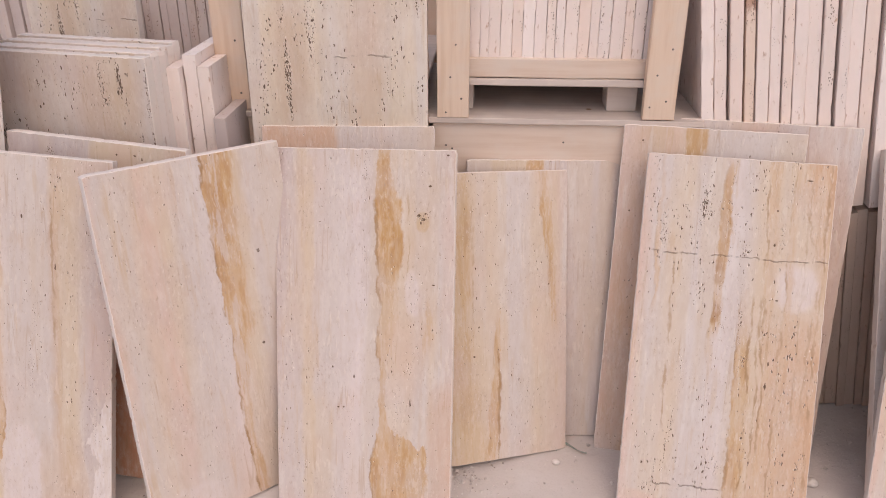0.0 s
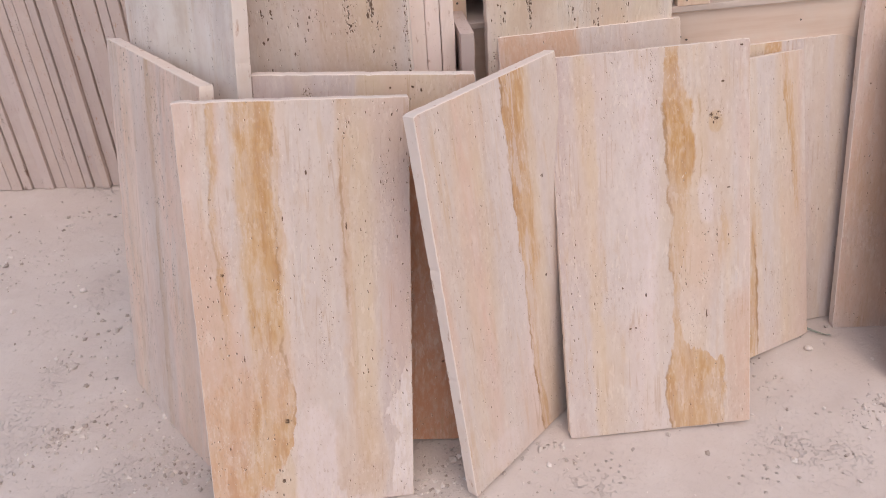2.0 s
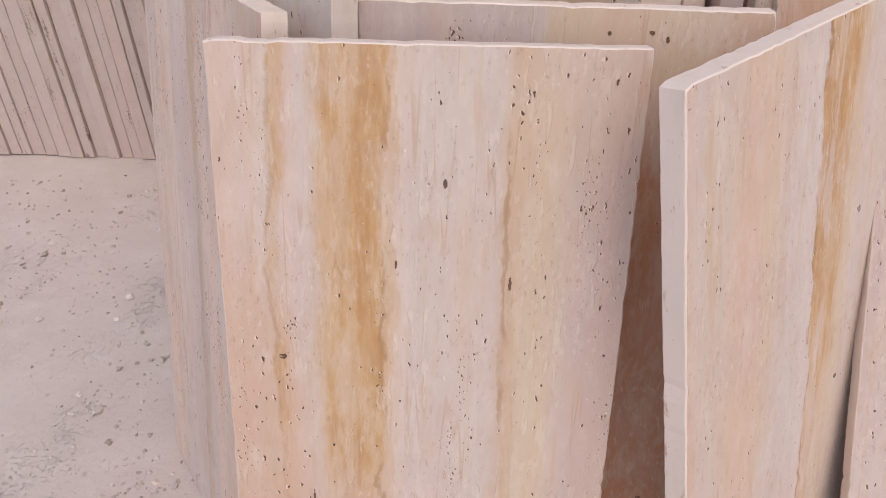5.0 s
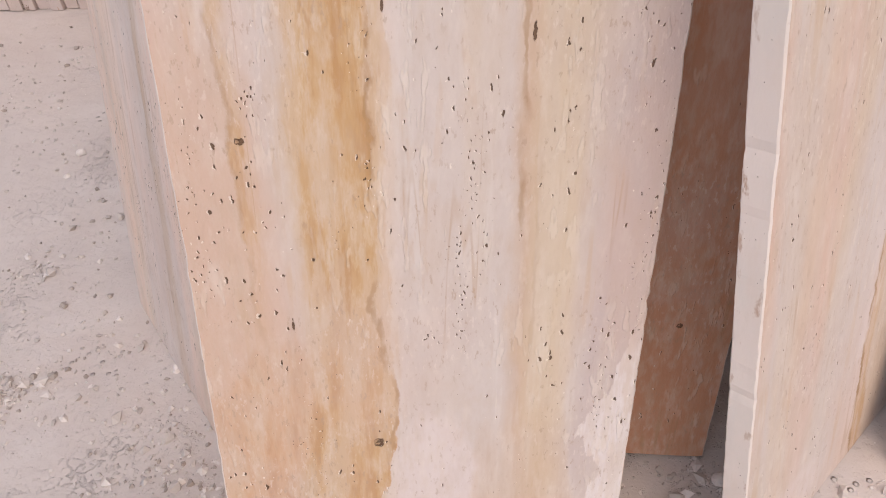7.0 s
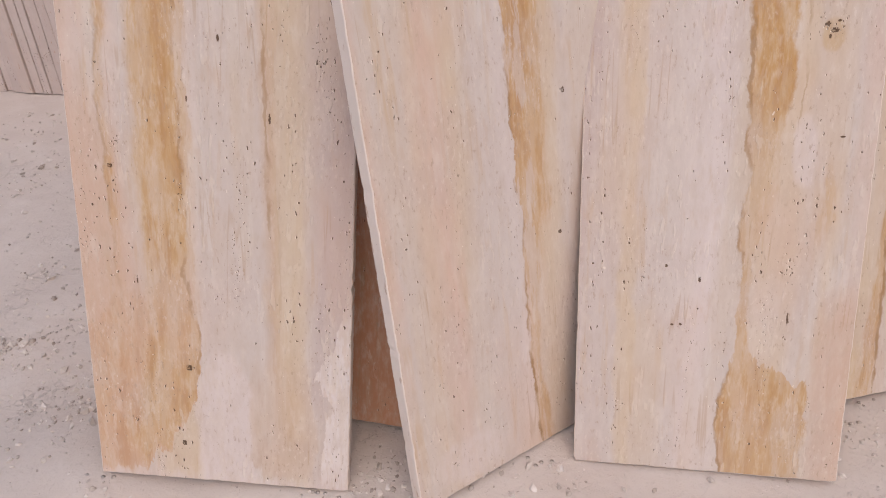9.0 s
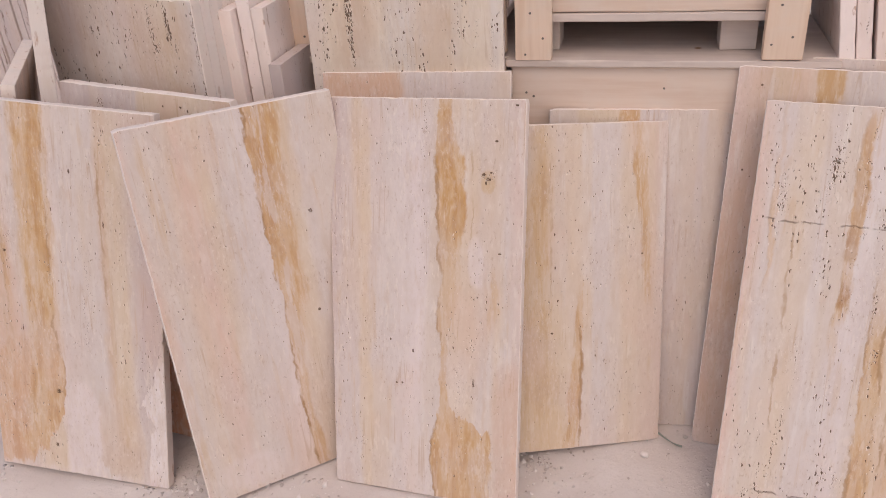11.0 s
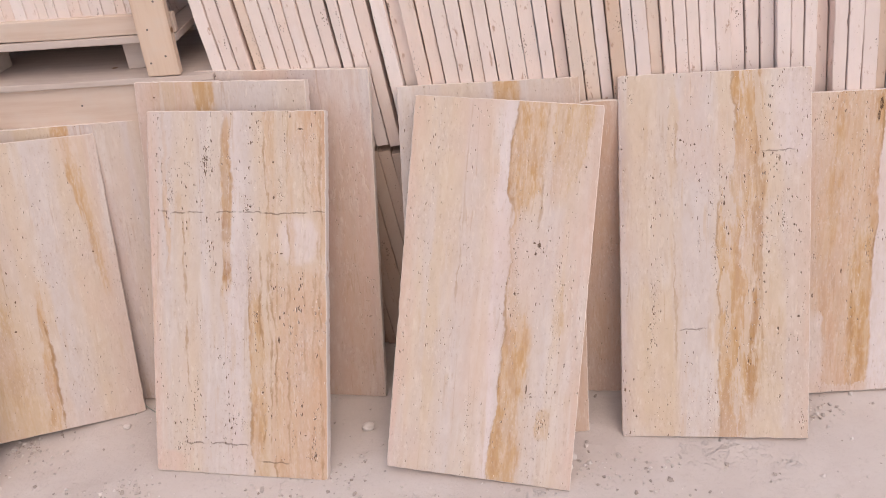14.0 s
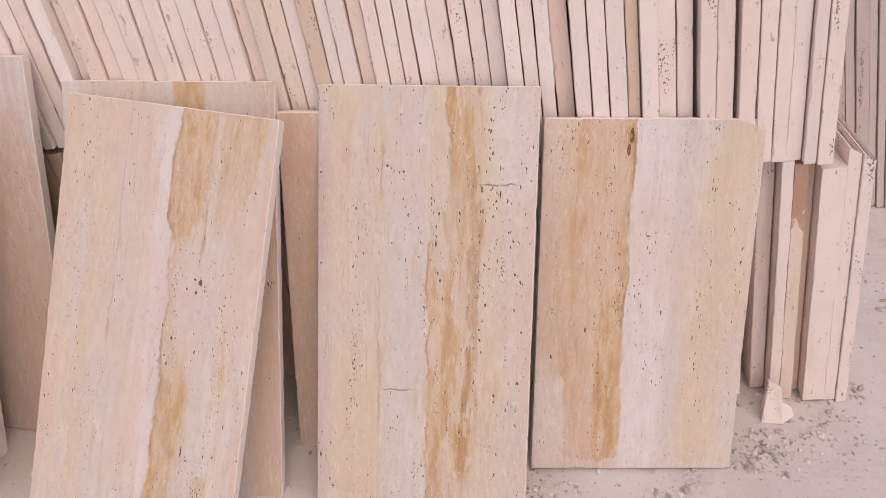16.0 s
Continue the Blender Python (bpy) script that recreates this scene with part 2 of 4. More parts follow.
    for zc, x0, x1 in cracks:
        d = s.math("ABSOLUTE", s.math("SUBTRACT", s.math("ADD", z, centred(s.noise(stretched(30, 30), 1.0, 4), 0.022)), zc))
        span = s.math("MULTIPLY", s.step(x, x0 - 0.01, x0 + 0.01), s.step(x, x1 + 0.01, x1 - 0.01))
        pit = s.math("MAXIMUM", pit, times(s.step(d, 0.0021, 0.0005), span, s.step(s.noise(vec, 45.0, 2), 0.38, 0.52), 0.55))
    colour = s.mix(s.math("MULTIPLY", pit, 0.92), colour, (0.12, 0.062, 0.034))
    s.put(s.bsdf.inputs["Base Color"], colour)
    s.put(s.bsdf.inputs["Roughness"], s.math("ADD", 0.50, s.math("MULTIPLY", fine, 0.25)))
    s.bsdf.inputs["Specular IOR Level"].default_value = 0.3
    height = s.math("SUBTRACT", s.math("MULTIPLY", s.math("ADD", s.math("ADD", s.math("MULTIPLY", streak, 0.4), fleck), grain), 0.20), s.math("SUBTRACT", pit, s.math("MULTIPLY", sliver, 0.22)))
    s.bump(height, 1.0, 0.0026)
    return s.mat


def sawn_edge(name, tint, dusty, pits=1.0, rust=None):
    """Sawn slab edges in a stack, each one a shade of its own."""
    s = Nodes(name)
    rnd = s.add("ShaderNodeObjectInfo").outputs["Random"]
    obj = s.add("ShaderNodeTexCoord").outputs["Object"]
    comb = s.add("ShaderNodeCombineXYZ")
    s.put(comb.inputs[0], s.math("MULTIPLY", rnd, 31.0))
    s.put(comb.inputs[2], s.math("MULTIPLY", rnd, 57.0))
    off = s.add("ShaderNodeVectorMath", operation="ADD")
    s.put(off.inputs[0], obj)
    s.put(off.inputs[1], comb.outputs[0])
    vec = off.outputs[0]

    def stretched(sx, sz):
        m = s.add("ShaderNodeMapping")
        m.inputs["Scale"].default_value = (sx, sx, sz)
        s.put(m.inputs[0], vec)
        return m.outputs[0]

    base = s.ramp(rnd, [(0.0, (0.76, 0.66, 0.59)), (0.25, (0.80, 0.71, 0.65)), (0.42, (0.77, 0.67, 0.59)), (0.55, (0.78, 0.68, 0.61)), (0.72, (0.72, 0.64, 0.585)), (0.86, (0.76, 0.63, 0.54)), (1.0, (0.82, 0.74, 0.68))])
    base = s.mix(1.0, base, tint, "MULTIPLY")
    blot = s.noise(stretched(24, 6), 1.0, 4, 0.6)
    base = s.mix(s.math("MULTIPLY", s.step(blot, 0.50, 0.72), 0.26), base, (0.62, 0.45, 0.34))
    stain = s.noise(stretched(70, 26), 1.0, 4, 0.65)
    base = s.mix(s.math("MULTIPLY", s.step(stain, 0.61, 0.69), 0.75), base, (0.44, 0.25, 0.16))
    if rust is not None:
        split = s.add("ShaderNodeSeparateXYZ")
        s.put(split.inputs[0], obj)
        high = s.math("ADD", split.outputs[2], s.math("MULTIPLY", s.math("SUBTRACT", s.noise(stretched(40, 22), 1.0, 4, 0.65), 0.5), 0.30))
        base = s.mix(s.math("MULTIPLY", s.step(high, rust - 0.02, rust + 0.02), 0.85), base, (0.40, 0.20, 0.125))
    dust = s.noise(vec, 13.0, 4, 0.6)
    base = s.mix(s.math("MULTIPLY", s.step(dust, 0.42, 0.68), dusty), base, (0.70, 0.63, 0.58))
    vor = s.add("ShaderNodeTexVoronoi")
    s.put(vor.inputs["Vector"], stretched(260, 170))
    vor.inputs["Scale"].default_value = 1.0
    own = s.math("FRACT", s.math("MULTIPLY", rnd, 13.7))
    size = s.math("MULTIPLY", s.step(s.noise(stretched(46, 9), 1.0, 4), 0.46, 0.72), s.math("MULTIPLY", s.math("ADD", 0.19, s.math("MULTIPLY", s.step(own, 0.45, 0.95), 0.28)), pits))
    pit = s.step(s.math("SUBTRACT", vor.outputs["Distance"], size), 0.02, -0.06)
    base = s.mix(s.math("MULTIPLY", pit, 0.8), base, (0.19, 0.11, 0.075))
    s.put(s.bsdf.inputs["Base Color"], base)
    s.bsdf.inputs["Roughness"].default_value = 0.75
    s.bump(s.math("SUBTRACT", s.math("ADD", s.math("MULTIPLY", blot, 0.3), s.math("MULTIPLY", stain, 0.5)), pit), 0.9, 0.0024)
    return s.mat


def dusty_ground():
    s = Nodes("dusty_ground")
    vec = s.coords("Object")
    large = s.noise(vec, 1.6, 5, 0.6)
    mid = s.noise(vec, 9.0, 5, 0.52)
    fine = s.noise(vec, 90.0, 4, 0.65)
    c = s.ramp(large, [(0.30, (0.585, 0.50, 0.465)), (0.5, (0.625, 0.545, 0.51)), (0.72, (0.67, 0.60, 0.565))])
    c = s.mix(s.math("MULTIPLY", s.step(mid, 0.50, 0.72), 0.35), c, (0.69, 0.625, 0.60))
    c = s.mix(s.math("MULTIPLY", s.step(mid, 0.46, 0.30), 0.12), c, (0.46, 0.385, 0.345))
    c = s.mix(s.math("MULTIPLY", s.step(fine, 0.54, 0.72), 0.16), c, (0.42, 0.35, 0.31))
    # crusty clumps of trodden stone dust
    zone = s.step(s.noise(vec, 4.2, 4, 0.6), 0.53, 0.66)
    crust = s.math("MULTIPLY", s.step(s.noise(vec, 60.0, 5, 0.68), 0.52, 0.66), zone)
    crumb = s.math("MULTIPLY", s.step(s.noise(vec, 150.0, 3, 0.6), 0.57, 0.64), s.math("ADD", 0.2, zone))
    c = s.mix(s.math("MULTIPLY", crust, 0.35), c, (0.70, 0.63, 0.60))
    c = s.mix(s.math("MULTIPLY", crumb, 0.25), c, (0.72, 0.65, 0.62))
    vor = s.add("ShaderNodeTexVoronoi")
    s.put(vor.inputs["Vector"], vec)
    vor.inputs["Scale"].default_value = 55.0
    grit = s.math("MULTIPLY", s.step(vor.outputs["Distance"], 0.22, 0.10), s.step(s.noise(vec, 6.0, 3), 0.54, 0.66))
    c = s.mix(s.math("MULTIPLY", grit, 0.22), c, (0.40, 0.33, 0.29))
    s.put(s.bsdf.inputs["Base Color"], c)
    s.bsdf.inputs["Roughness"].default_value = 0.95
    s.bsdf.inputs["Specular IOR Level"].default_value = 0.15
    s.bump(s.math("ADD", s.math("ADD", s.math("MULTIPLY", mid, 0.6), s.math("MULTIPLY", fine, 0.08)), s.math("ADD", s.math("MULTIPLY", grit, 0.35), s.math("ADD", s.math("MULTIPLY", crust, 0.13), s.math("MULTIPLY", crumb, 0.16)))), 1.0, 0.014)
    return s.mat


def rough_pine(name, base, dark, along=(55, 55, 3.5)):
    s = Nodes(name)
    rnd = s.add("ShaderNodeObjectInfo").outputs["Random"]
    obj = s.add("ShaderNodeTexCoord").outputs["Object"]
    m = s.add("ShaderNodeMapping")
    m.inputs["Scale"].default_value = along
    comb = s.add("ShaderNodeCombineXYZ")
    s.put(comb.inputs[0], s.math("MULTIPLY", rnd, 40.0))
    s.put(m.inputs["Location"], comb.outputs[0])
    s.put(m.inputs[0], obj)
    grain = s.noise(m.outputs[0], 1.0, 4, 0.6)
    c = s.mix(s.step(grain, 0.38, 0.70), base, dark)
    dirt = s.noise(obj, 11.0, 4, 0.6)
    c = s.mix(s.math("MULTIPLY", s.step(dirt, 0.45, 0.70), 0.5), c, (0.66, 0.56, 0.49))
    knot = s.add("ShaderNodeTexVoronoi")
    s.put(knot.inputs["Vector"], obj)
    knot.inputs["Scale"].default_value = 9.0
    c = s.mix(s.step(knot.outputs["Distance"], 0.10, 0.05), c, (0.25, 0.13, 0.06))
    s.put(s.bsdf.inputs["Base Color"], c)
    s.bsdf.inputs["Roughness"].default_value = 0.8
    s.bump(grain, 0.5, 0.0012)
    return s.mat


def plain_stone(name, a, b):
    s = Nodes(name)
    rnd = s.add("ShaderNodeNewGeometry").outputs["Random Per Island"]
    obj = s.coords("Object")
    c = s.ramp(rnd, [(0.0, a), (1.0, b)])
    c = s.mix(s.math("MULTIPLY", s.step(s.noise(obj, 60.0, 3), 0.45, 0.7), 0.3), c, (0.45, 0.37, 0.32))
    s.put(s.bsdf.inputs["Base Color"], c)
    s.bsdf.inputs["Roughness"].default_value = 0.9
    s.bump(s.noise(obj, 140.0, 3), 0.6, 0.002)
    return s.mat


GROUND = dusty_ground()
EDGE = sawn_edge("sawn_travertine_edge", (1.05, 1.005, 1.035), 0.28, 1.2)
RIM = sawn_edge("dusty_slab_rim", (0.98, 0.955, 0.965), 0.6, 0.6)
EDGE_GREY = sawn_edge("weathered_travertine_edge", (0.71, 0.65, 0.675), 0.20, 1.6)
# browner, dimmer copy of EDGE: shade behind the leaning slabs in its tint
EDGE_SHADED = sawn_edge("shaded_travertine_edge", (0.76, 0.64, 0.575), 0.12)
EDGE_PITTED = sawn_edge("pitted_travertine_edge", (0.97, 0.90, 0.85), 0.25, 1.45)
EDGE_RUST = sawn_edge("rusty_travertine_edge", (0.95, 0.84, 0.77), 0.2, 1.5, 0.45)
EDGE_BROWN = sawn_edge("brown_travertine_edge", (0.90, 0.77, 0.67), 0.15, 1.0, 0.62)
PINE = rough_pine("rough_pine", (0.70, 0.53, 0.415), (0.63, 0.45, 0.335))
PINE_PALE = rough_pine("pale_pine", (0.68, 0.535, 0.445), (0.63, 0.47, 0.375), (3.5, 55, 55))
PINE_GREY = rough_pine("dusty_pine", (0.58, 0.48, 0.43), (0.52, 0.42, 0.37), (3.5, 55, 55))
# dark end of the chip tones puts their small shadows into the colour
PEBBLE = plain_stone("chip_stone", (0.36, 0.295, 0.26), (0.76, 0.685, 0.65))
GREEN = plain_stone("green_strap", (0.29, 0.33, 0.28), (0.36, 0.40, 0.35))
NAIL = plain_stone("nail_steel", (0.10, 0.08, 0.07), (0.14, 0.11, 0.10))


# ---- mesh helpers ----
def link_mesh(name, bm, material, parent=None, label=""):
    me = bpy.data.meshes.new(name)
    bm.to_mesh(me)
    bm.free()
    me.materials.append(material)
    ob = new(name, me)
    if parent:
        ob.parent = parent
    if label:
        ob["label"] = label
    return ob


def part(name, bm, material, parent, label=""):
    return link_mesh(name, bm, material, parent, label)


def slab_mesh(w, h, th, rng, rough=0.00042, chips=7, bevel=0.0014, step=0.009):
    """A sawn slab, x across, z up, y back, with nicked and slightly uneven edges."""
    pts = []
    corners = [(0, 0), (w, 0), (w, h), (0, h)]
    for i in range(4):
        a, b = Vector(corners[i]), Vector(corners[(i + 1) % 4])
        n = max(4, int((b - a).length / step))
        inward = Vector((-(b - a).y, (b - a).x)).normalized()
        nick = [(rng.uniform(0.03, 0.97), rng.uniform(0.003, 0.008), rng.choice((0.0005, 0.0007, 0.0009, 0.0015))) for _ in range(chips)]
        for k in range(n):
            f = k / n
            d = abs(rng.gauss(0, rough))
            for c, half, deep in nick:
                q = abs(f - c) * (b - a).length / half
                if q < 1:
                    d += deep * (1 - q * q)
            if k == 0:
                p = a + (b - a).normalized() * rng.uniform(0.0010, 0.0035)
            else:
                p = a.lerp(b, f) + inward * d
            pts.append(p)
    mid = Vector((w / 2, h / 2))
    bm = bmesh.new()
    rings = []
    for y, inset in ((0.0, bevel), (bevel, 0.0), (th - bevel, 0.0), (th, bevel)):
        ring = []
        for p in pts:
            q = Vector(p)
            q.x += inset if q.x < 0.008 else -inset if q.x > w - 0.008 else 0
            q.y += inset if q.y < 0.008 else -inset if q.y > h - 0.008 else 0
            j = rng.uniform(-0.0004, 0.0004)
            ring.append(bm.verts.new((q.x, y + (j if 0 < y < th else 0), q.y)))
        rings.append(ring)
    n = len(pts)
    bm.faces.new(list(rings[0]))
    bm.faces.new(list(reversed(rings[3])))
    for r in range(3):
        for k in range(n):
            bm.faces.new((rings[r][k], rings[r + 1][k], rings[r + 1][(k + 1) % n], rings[r][(k + 1) % n])).material_index = 1
    bmesh.ops.recalc_face_normals(bm, faces=bm.faces)
    return bm


def lean_pose(x, y, yaw, lean, spin, w, z=0.0):
    """A slab that leans back by lean and is turned in its own plane by spin, its lowest corner on the ground."""
    a, l, s = radians(yaw), radians(lean), radians(spin)
    u = Vector((math.cos(a), math.sin(a), 0))
    v = Vector((-math.sin(a) * math.sin(l), math.cos(a) * math.sin(l), math.cos(l)))
    uu, vv = u * math.cos(s) - v * math.sin(s), v * math.cos(s) + u * math.sin(s)
    n = vv.cross(uu)
    z0 = z + max(0.0, w * math.sin(s) * math.cos(l))
    m = Matrix((uu, n, vv)).transposed().to_4x4()
    m.translation = (x, y, z0)
    return m


def leaning_slab(material, label, at, w=0.40, h=0.80, th=0.025, seed=1, group="leaning travertine slabs", z=0.0, chips=7):
    ob = link_mesh("stone_slab", slab_mesh(w, h, th, random.Random(seed), chips=chips), material)
    ob.data.materials.append(RIM)
    ob.matrix_world = lean_pose(*at, w, z)
    return tagged(ob, label, "stone slab", group)


def board(sx, sy, sz, rng, bevel=0.0015, wob=0.0008):
    """A sawn board from its own corner, with slightly uneven edges; long side in pieces."""
    bm = bmesh.new()
    bmesh.ops.create_cube(bm, size=1)
    for v in bm.verts:
        v.co = ((v.co.x + 0.5) * sx, (v.co.y + 0.5) * sy, (v.co.z + 0.5) * sz)
    axis = max(range(3), key=lambda i: (sx, sy, sz)[i])
    long_edges = [e for e in bm.edges if abs((e.verts[0].co - e.verts[1].co)[axis]) > 1e-4]
    bmesh.ops.subdivide_edges(bm, edges=long_edges, cuts=6, use_grid_fill=True)
    bmesh.ops.bevel(bm, geom=[e for e in bm.edges if e.calc_face_angle(0) > 1.2], offset=bevel, segments=1, affect="EDGES")
    for v in bm.verts:
        v.co += Vector((rng.uniform(-wob, wob), rng.uniform(-wob, wob), rng.uniform(-wob, wob)))
    return bm


# ---- ground ----
def graded(lo, hi, near_lo, near_hi, fine):
    """Grid lines, fine between near_lo and near_hi and ever wider outside."""
    out = list(np.arange(near_lo, near_hi, fine))
    a, d = near_lo, fine
    while a > lo:
        d *= 1.35
        a -= d
        out.insert(0, max(a, lo))
    a, d = out[-1], fine
    while a < hi:
        d *= 1.35
        a += d
        out.append(min(a, hi))
    return out


def ground_height(x, y):
    """Low lumps, with crusty trodden patches and a small drift under one slab's corner."""
    near = max(0.0, 1 - max(0.0, abs(x) - 3.5) / 6) * max(0.0, 1 - max(0.0, abs(y - 1.5) - 2.5) / 6)
    h = noise.noise((x * 1.7, y * 1.7, 0.3)) * 0.006 + noise.noise((x * 6, y * 6, 2.1)) * 0.0035 + noise.noise((x * 17, y * 17, 5.1)) * 0.0032 * max(0.0, noise.noise((x * 2.3, y * 2.3, 8.8)) + 0.35)
    crust = max(0.0, noise.noise((x * 3.1, y * 3.1, 4.4)) + 0.12)
    h += crust * (noise.noise((x * 28, y * 28, 1.7)) * 0.0036 + noise.noise((x * 80, y * 80, 6.3)) * 0.0022)
    drift = 0.040 * math.exp(-((x + 1.12) ** 2 + (y - 1.36) ** 2) / 0.03)
    return h * near - 0.003 + drift


xs, ys = graded(-900, 900, -2.6, 3.2, 0.0125), graded(-900, 900, 0.75, 3.0, 0.0125)
verts = [(x, y, ground_height(x, y)) for y in ys for x in xs]
nx = len(xs)
faces = [(j * nx + i, j * nx + i + 1, (j + 1) * nx + i + 1, (j + 1) * nx + i) for j in range(len(ys) - 1) for i in range(nx - 1)]
me = bpy.data.meshes.new("ground")
me.from_pydata(verts, [], faces)
me.materials.append(GROUND)
me.polygons.foreach_set("use_smooth", [True] * len(me.polygons))
tagged(new("ground", me), "pale dusty ground strewn with stone chips", "ground", kind="structure")

# ---- leaning slabs ----
VEIN_A = travertine("travertine_gold_band", [(0.0, PINK), (0.03, PINK), (0.05, CREAM), (0.062, PINK), (0.08, PALE), (0.10, CREAM), (0.155, CREAM), (0.160, WHITE), (0.18, PALE), (0.265, PALE), (0.28, TAN), (0.30, STRAW), (0.325, CREAM), (0.34, MAUVE), (0.40, MAUVE)],
                    patches=[(0.03, 0.34, 0.05, 0.26, RUST, 0.55, 0.8), (0.205, 0.08, 0.04, 0.15, WHITE, 0.75, 0.35), (0.30, 0.45, 0.02, 0.4, STRAW, 0.5, 0.8)],
                    veins=[((0.545, 0.345, 0.185), 0.012, 0.0009, -0.6, 0.50, [(0.15, 0.098, 0.160, 0.0), (0.20, 0.098, 0.166, 0.9), (0.265, 0.100, 0.164, 0.95), (0.349, 0.094, 0.150, 0.95), (0.43, 0.092, 0.156, 1.0), (0.507, 0.090, 0.154, 1.0), (0.58, 0.090, 0.151, 1.0), (0.65, 0.090, 0.152, 1.0), (0.72, 0.095, 0.154, 1.0), (0.80, 0.091, 0.160, 1.0)]),
                           (OCHRE, 0.006, 0.0009, 0.0, 0.45, [(0.16, 0.142, 0.160, 0.0), (0.22, 0.142, 0.165, 0.5), (0.34, 0.132, 0.152, 0.5), (0.43, 0.130, 0.155, 0.8), (0.52, 0.122, 0.154, 0.9), (0.60, 0.118, 0.151, 0.9), (0.80, 0.115, 0.160, 0.8)]),
                           (ORANGE, 0.020, 0.0012, 0.0, 0.12, [(0.008, 0.0, 0.04, 0.0), (0.016, -0.02, 0.070, 0.85), (0.042, -0.02, 0.100, 0.95), (0.08, -0.02, 0.125, 0.95), (0.135, -0.02, 0.157, 0.95), (0.20, -0.02, 0.170, 0.9), (0.245, 0.0, 0.167, 0.8), (0.30, 0.05, 0.160, 0.5), (0.34, 0.09, 0.155, 0.0)]),
                           ((0.55, 0.345, 0.185), 0.014, 0.0012, 0.0, 0.30, [(0.02, 0.06, 0.07, 0.0), (0.05, 0.055, 0.100, 0.8), (0.135, 0.065, 0.156, 0.9), (0.20, 0.085, 0.170, 0.9), (0.26, 0.10, 0.165, 0.5)]),
                           (OCHRE, 0.002, 0.006, 0.35, 0.45, [(0.28, 0.052, 0.062, 0.0), (0.40, 0.050, 0.062, 0.5), (0.50, 0.048, 0.062, 0.8), (0.60, 0.045, 0.055, 0.6), (0.80, 0.053, 0.066, 0.8)]),
                           (TAN, 0.004, 0.004, 0.0, 0.2, [(0.012, 0.26, 0.31, 0.0), (0.025, 0.242, 0.335, 0.6), (0.10, 0.236, 0.342, 0.6), (0.17, 0.240, 0.335, 0.45), (0.24, 0.25, 0.32, 0.0)]),
                           ((0.74, 0.665, 0.655), 0.0012, 0.02, 0.0, 0.2, [(0.0, 0.345, 0.42, 0.9), (0.09, 0.352, 0.42, 0.95), (0.15, 0.365, 0.42, 0.9), (0.19, 0.338, 0.42, 0.95), (0.235, 0.352, 0.42, 0.9), (0.29, 0.372, 0.42, 0.7), (0.34, 0.38, 0.42, 0.0)]),
                           (WHITE, 0.02, 0.02, 0.0, 0.3, [(0.0, -0.05, 0.45, 0.8), (0.008, -0.05, 0.45, 0.6), (0.02, -0.05, 0.45, 0.0)])],
                    lines=[(0.276, 0.42, 0.8, 0.6), (0.29, 0.3, 0.5, 0.2)], clusters=[(0.062, 0.53, 0.014), (0.135, 0.062, 0.012), (0.075, 0.20, 0.013), (0.20, 0.315, 0.013), (0.065, 0.10, 0.012)], holes=[(0.149, 0.199, 0.0042, 0.0050), (0.135, 0.067, 0.003, 0.0045), (0.055, 0.502, 0.0038, 0.0028), (0.275, 0.580, 0.0014, 0.007), (0.081, 0.336, 0.0012, 0.005), (0.210, 0.68, 0.0018, 0.004), (0.165, 0.60, 0.001, 0.004)], pits=0.75, seed=1)
VEIN_B = travertine("travertine_slanting_vein", [(0.0, PINK), (0.02, PALE), (0.07, CREAM), (0.10, PINK), (0.13, CREAM), (0.16, PALE), (0.19, PALE), (0.22, WHITE), (0.28, CREAM), (0.32, PALE), (0.36, CREAM), (0.44, CREAM)],
                    patches=[(0.285, 0.55, 0.02, 0.3, STRAW, 0.5, 0.7), (0.10, 0.05, 0.06, 0.04, WHITE, 0.6, 0.6), (0.09, 0.4, 0.03, 0.3, PINK, 0.35, 0.7)],
                    veins=[(OCHRE, 0.0012, 0.006, 0.95, 0.55, [(0.0, 0.238, 0.262, 0.65), (0.08, 0.232, 0.258, 0.8), (0.14, 0.230, 0.246, 0.6), (0.25, 0.230, 0.250, 0.55), (0.40, 0.228, 0.262, 0.8), (0.55, 0.224, 0.268, 0.95), (0.70, 0.222, 0.266, 0.95), (0.79, 0.222, 0.262, 0.75)]),
                           (OCHRE, 0.003, 0.008, 0.0, 0.5, [(0.30, 0.255, 0.27, 0.0), (0.42, 0.258, 0.280, 0.8), (0.79, 0.258, 0.288, 0.85)])],
                    clusters=[(0.319, 0.57, 0.008), (0.07, 0.05, 0.012)], holes=[(0.319, 0.57, 0.003, 0.004), (0.30, 0.36, 0.003, 0.003)], pits=0.55, seed=2)
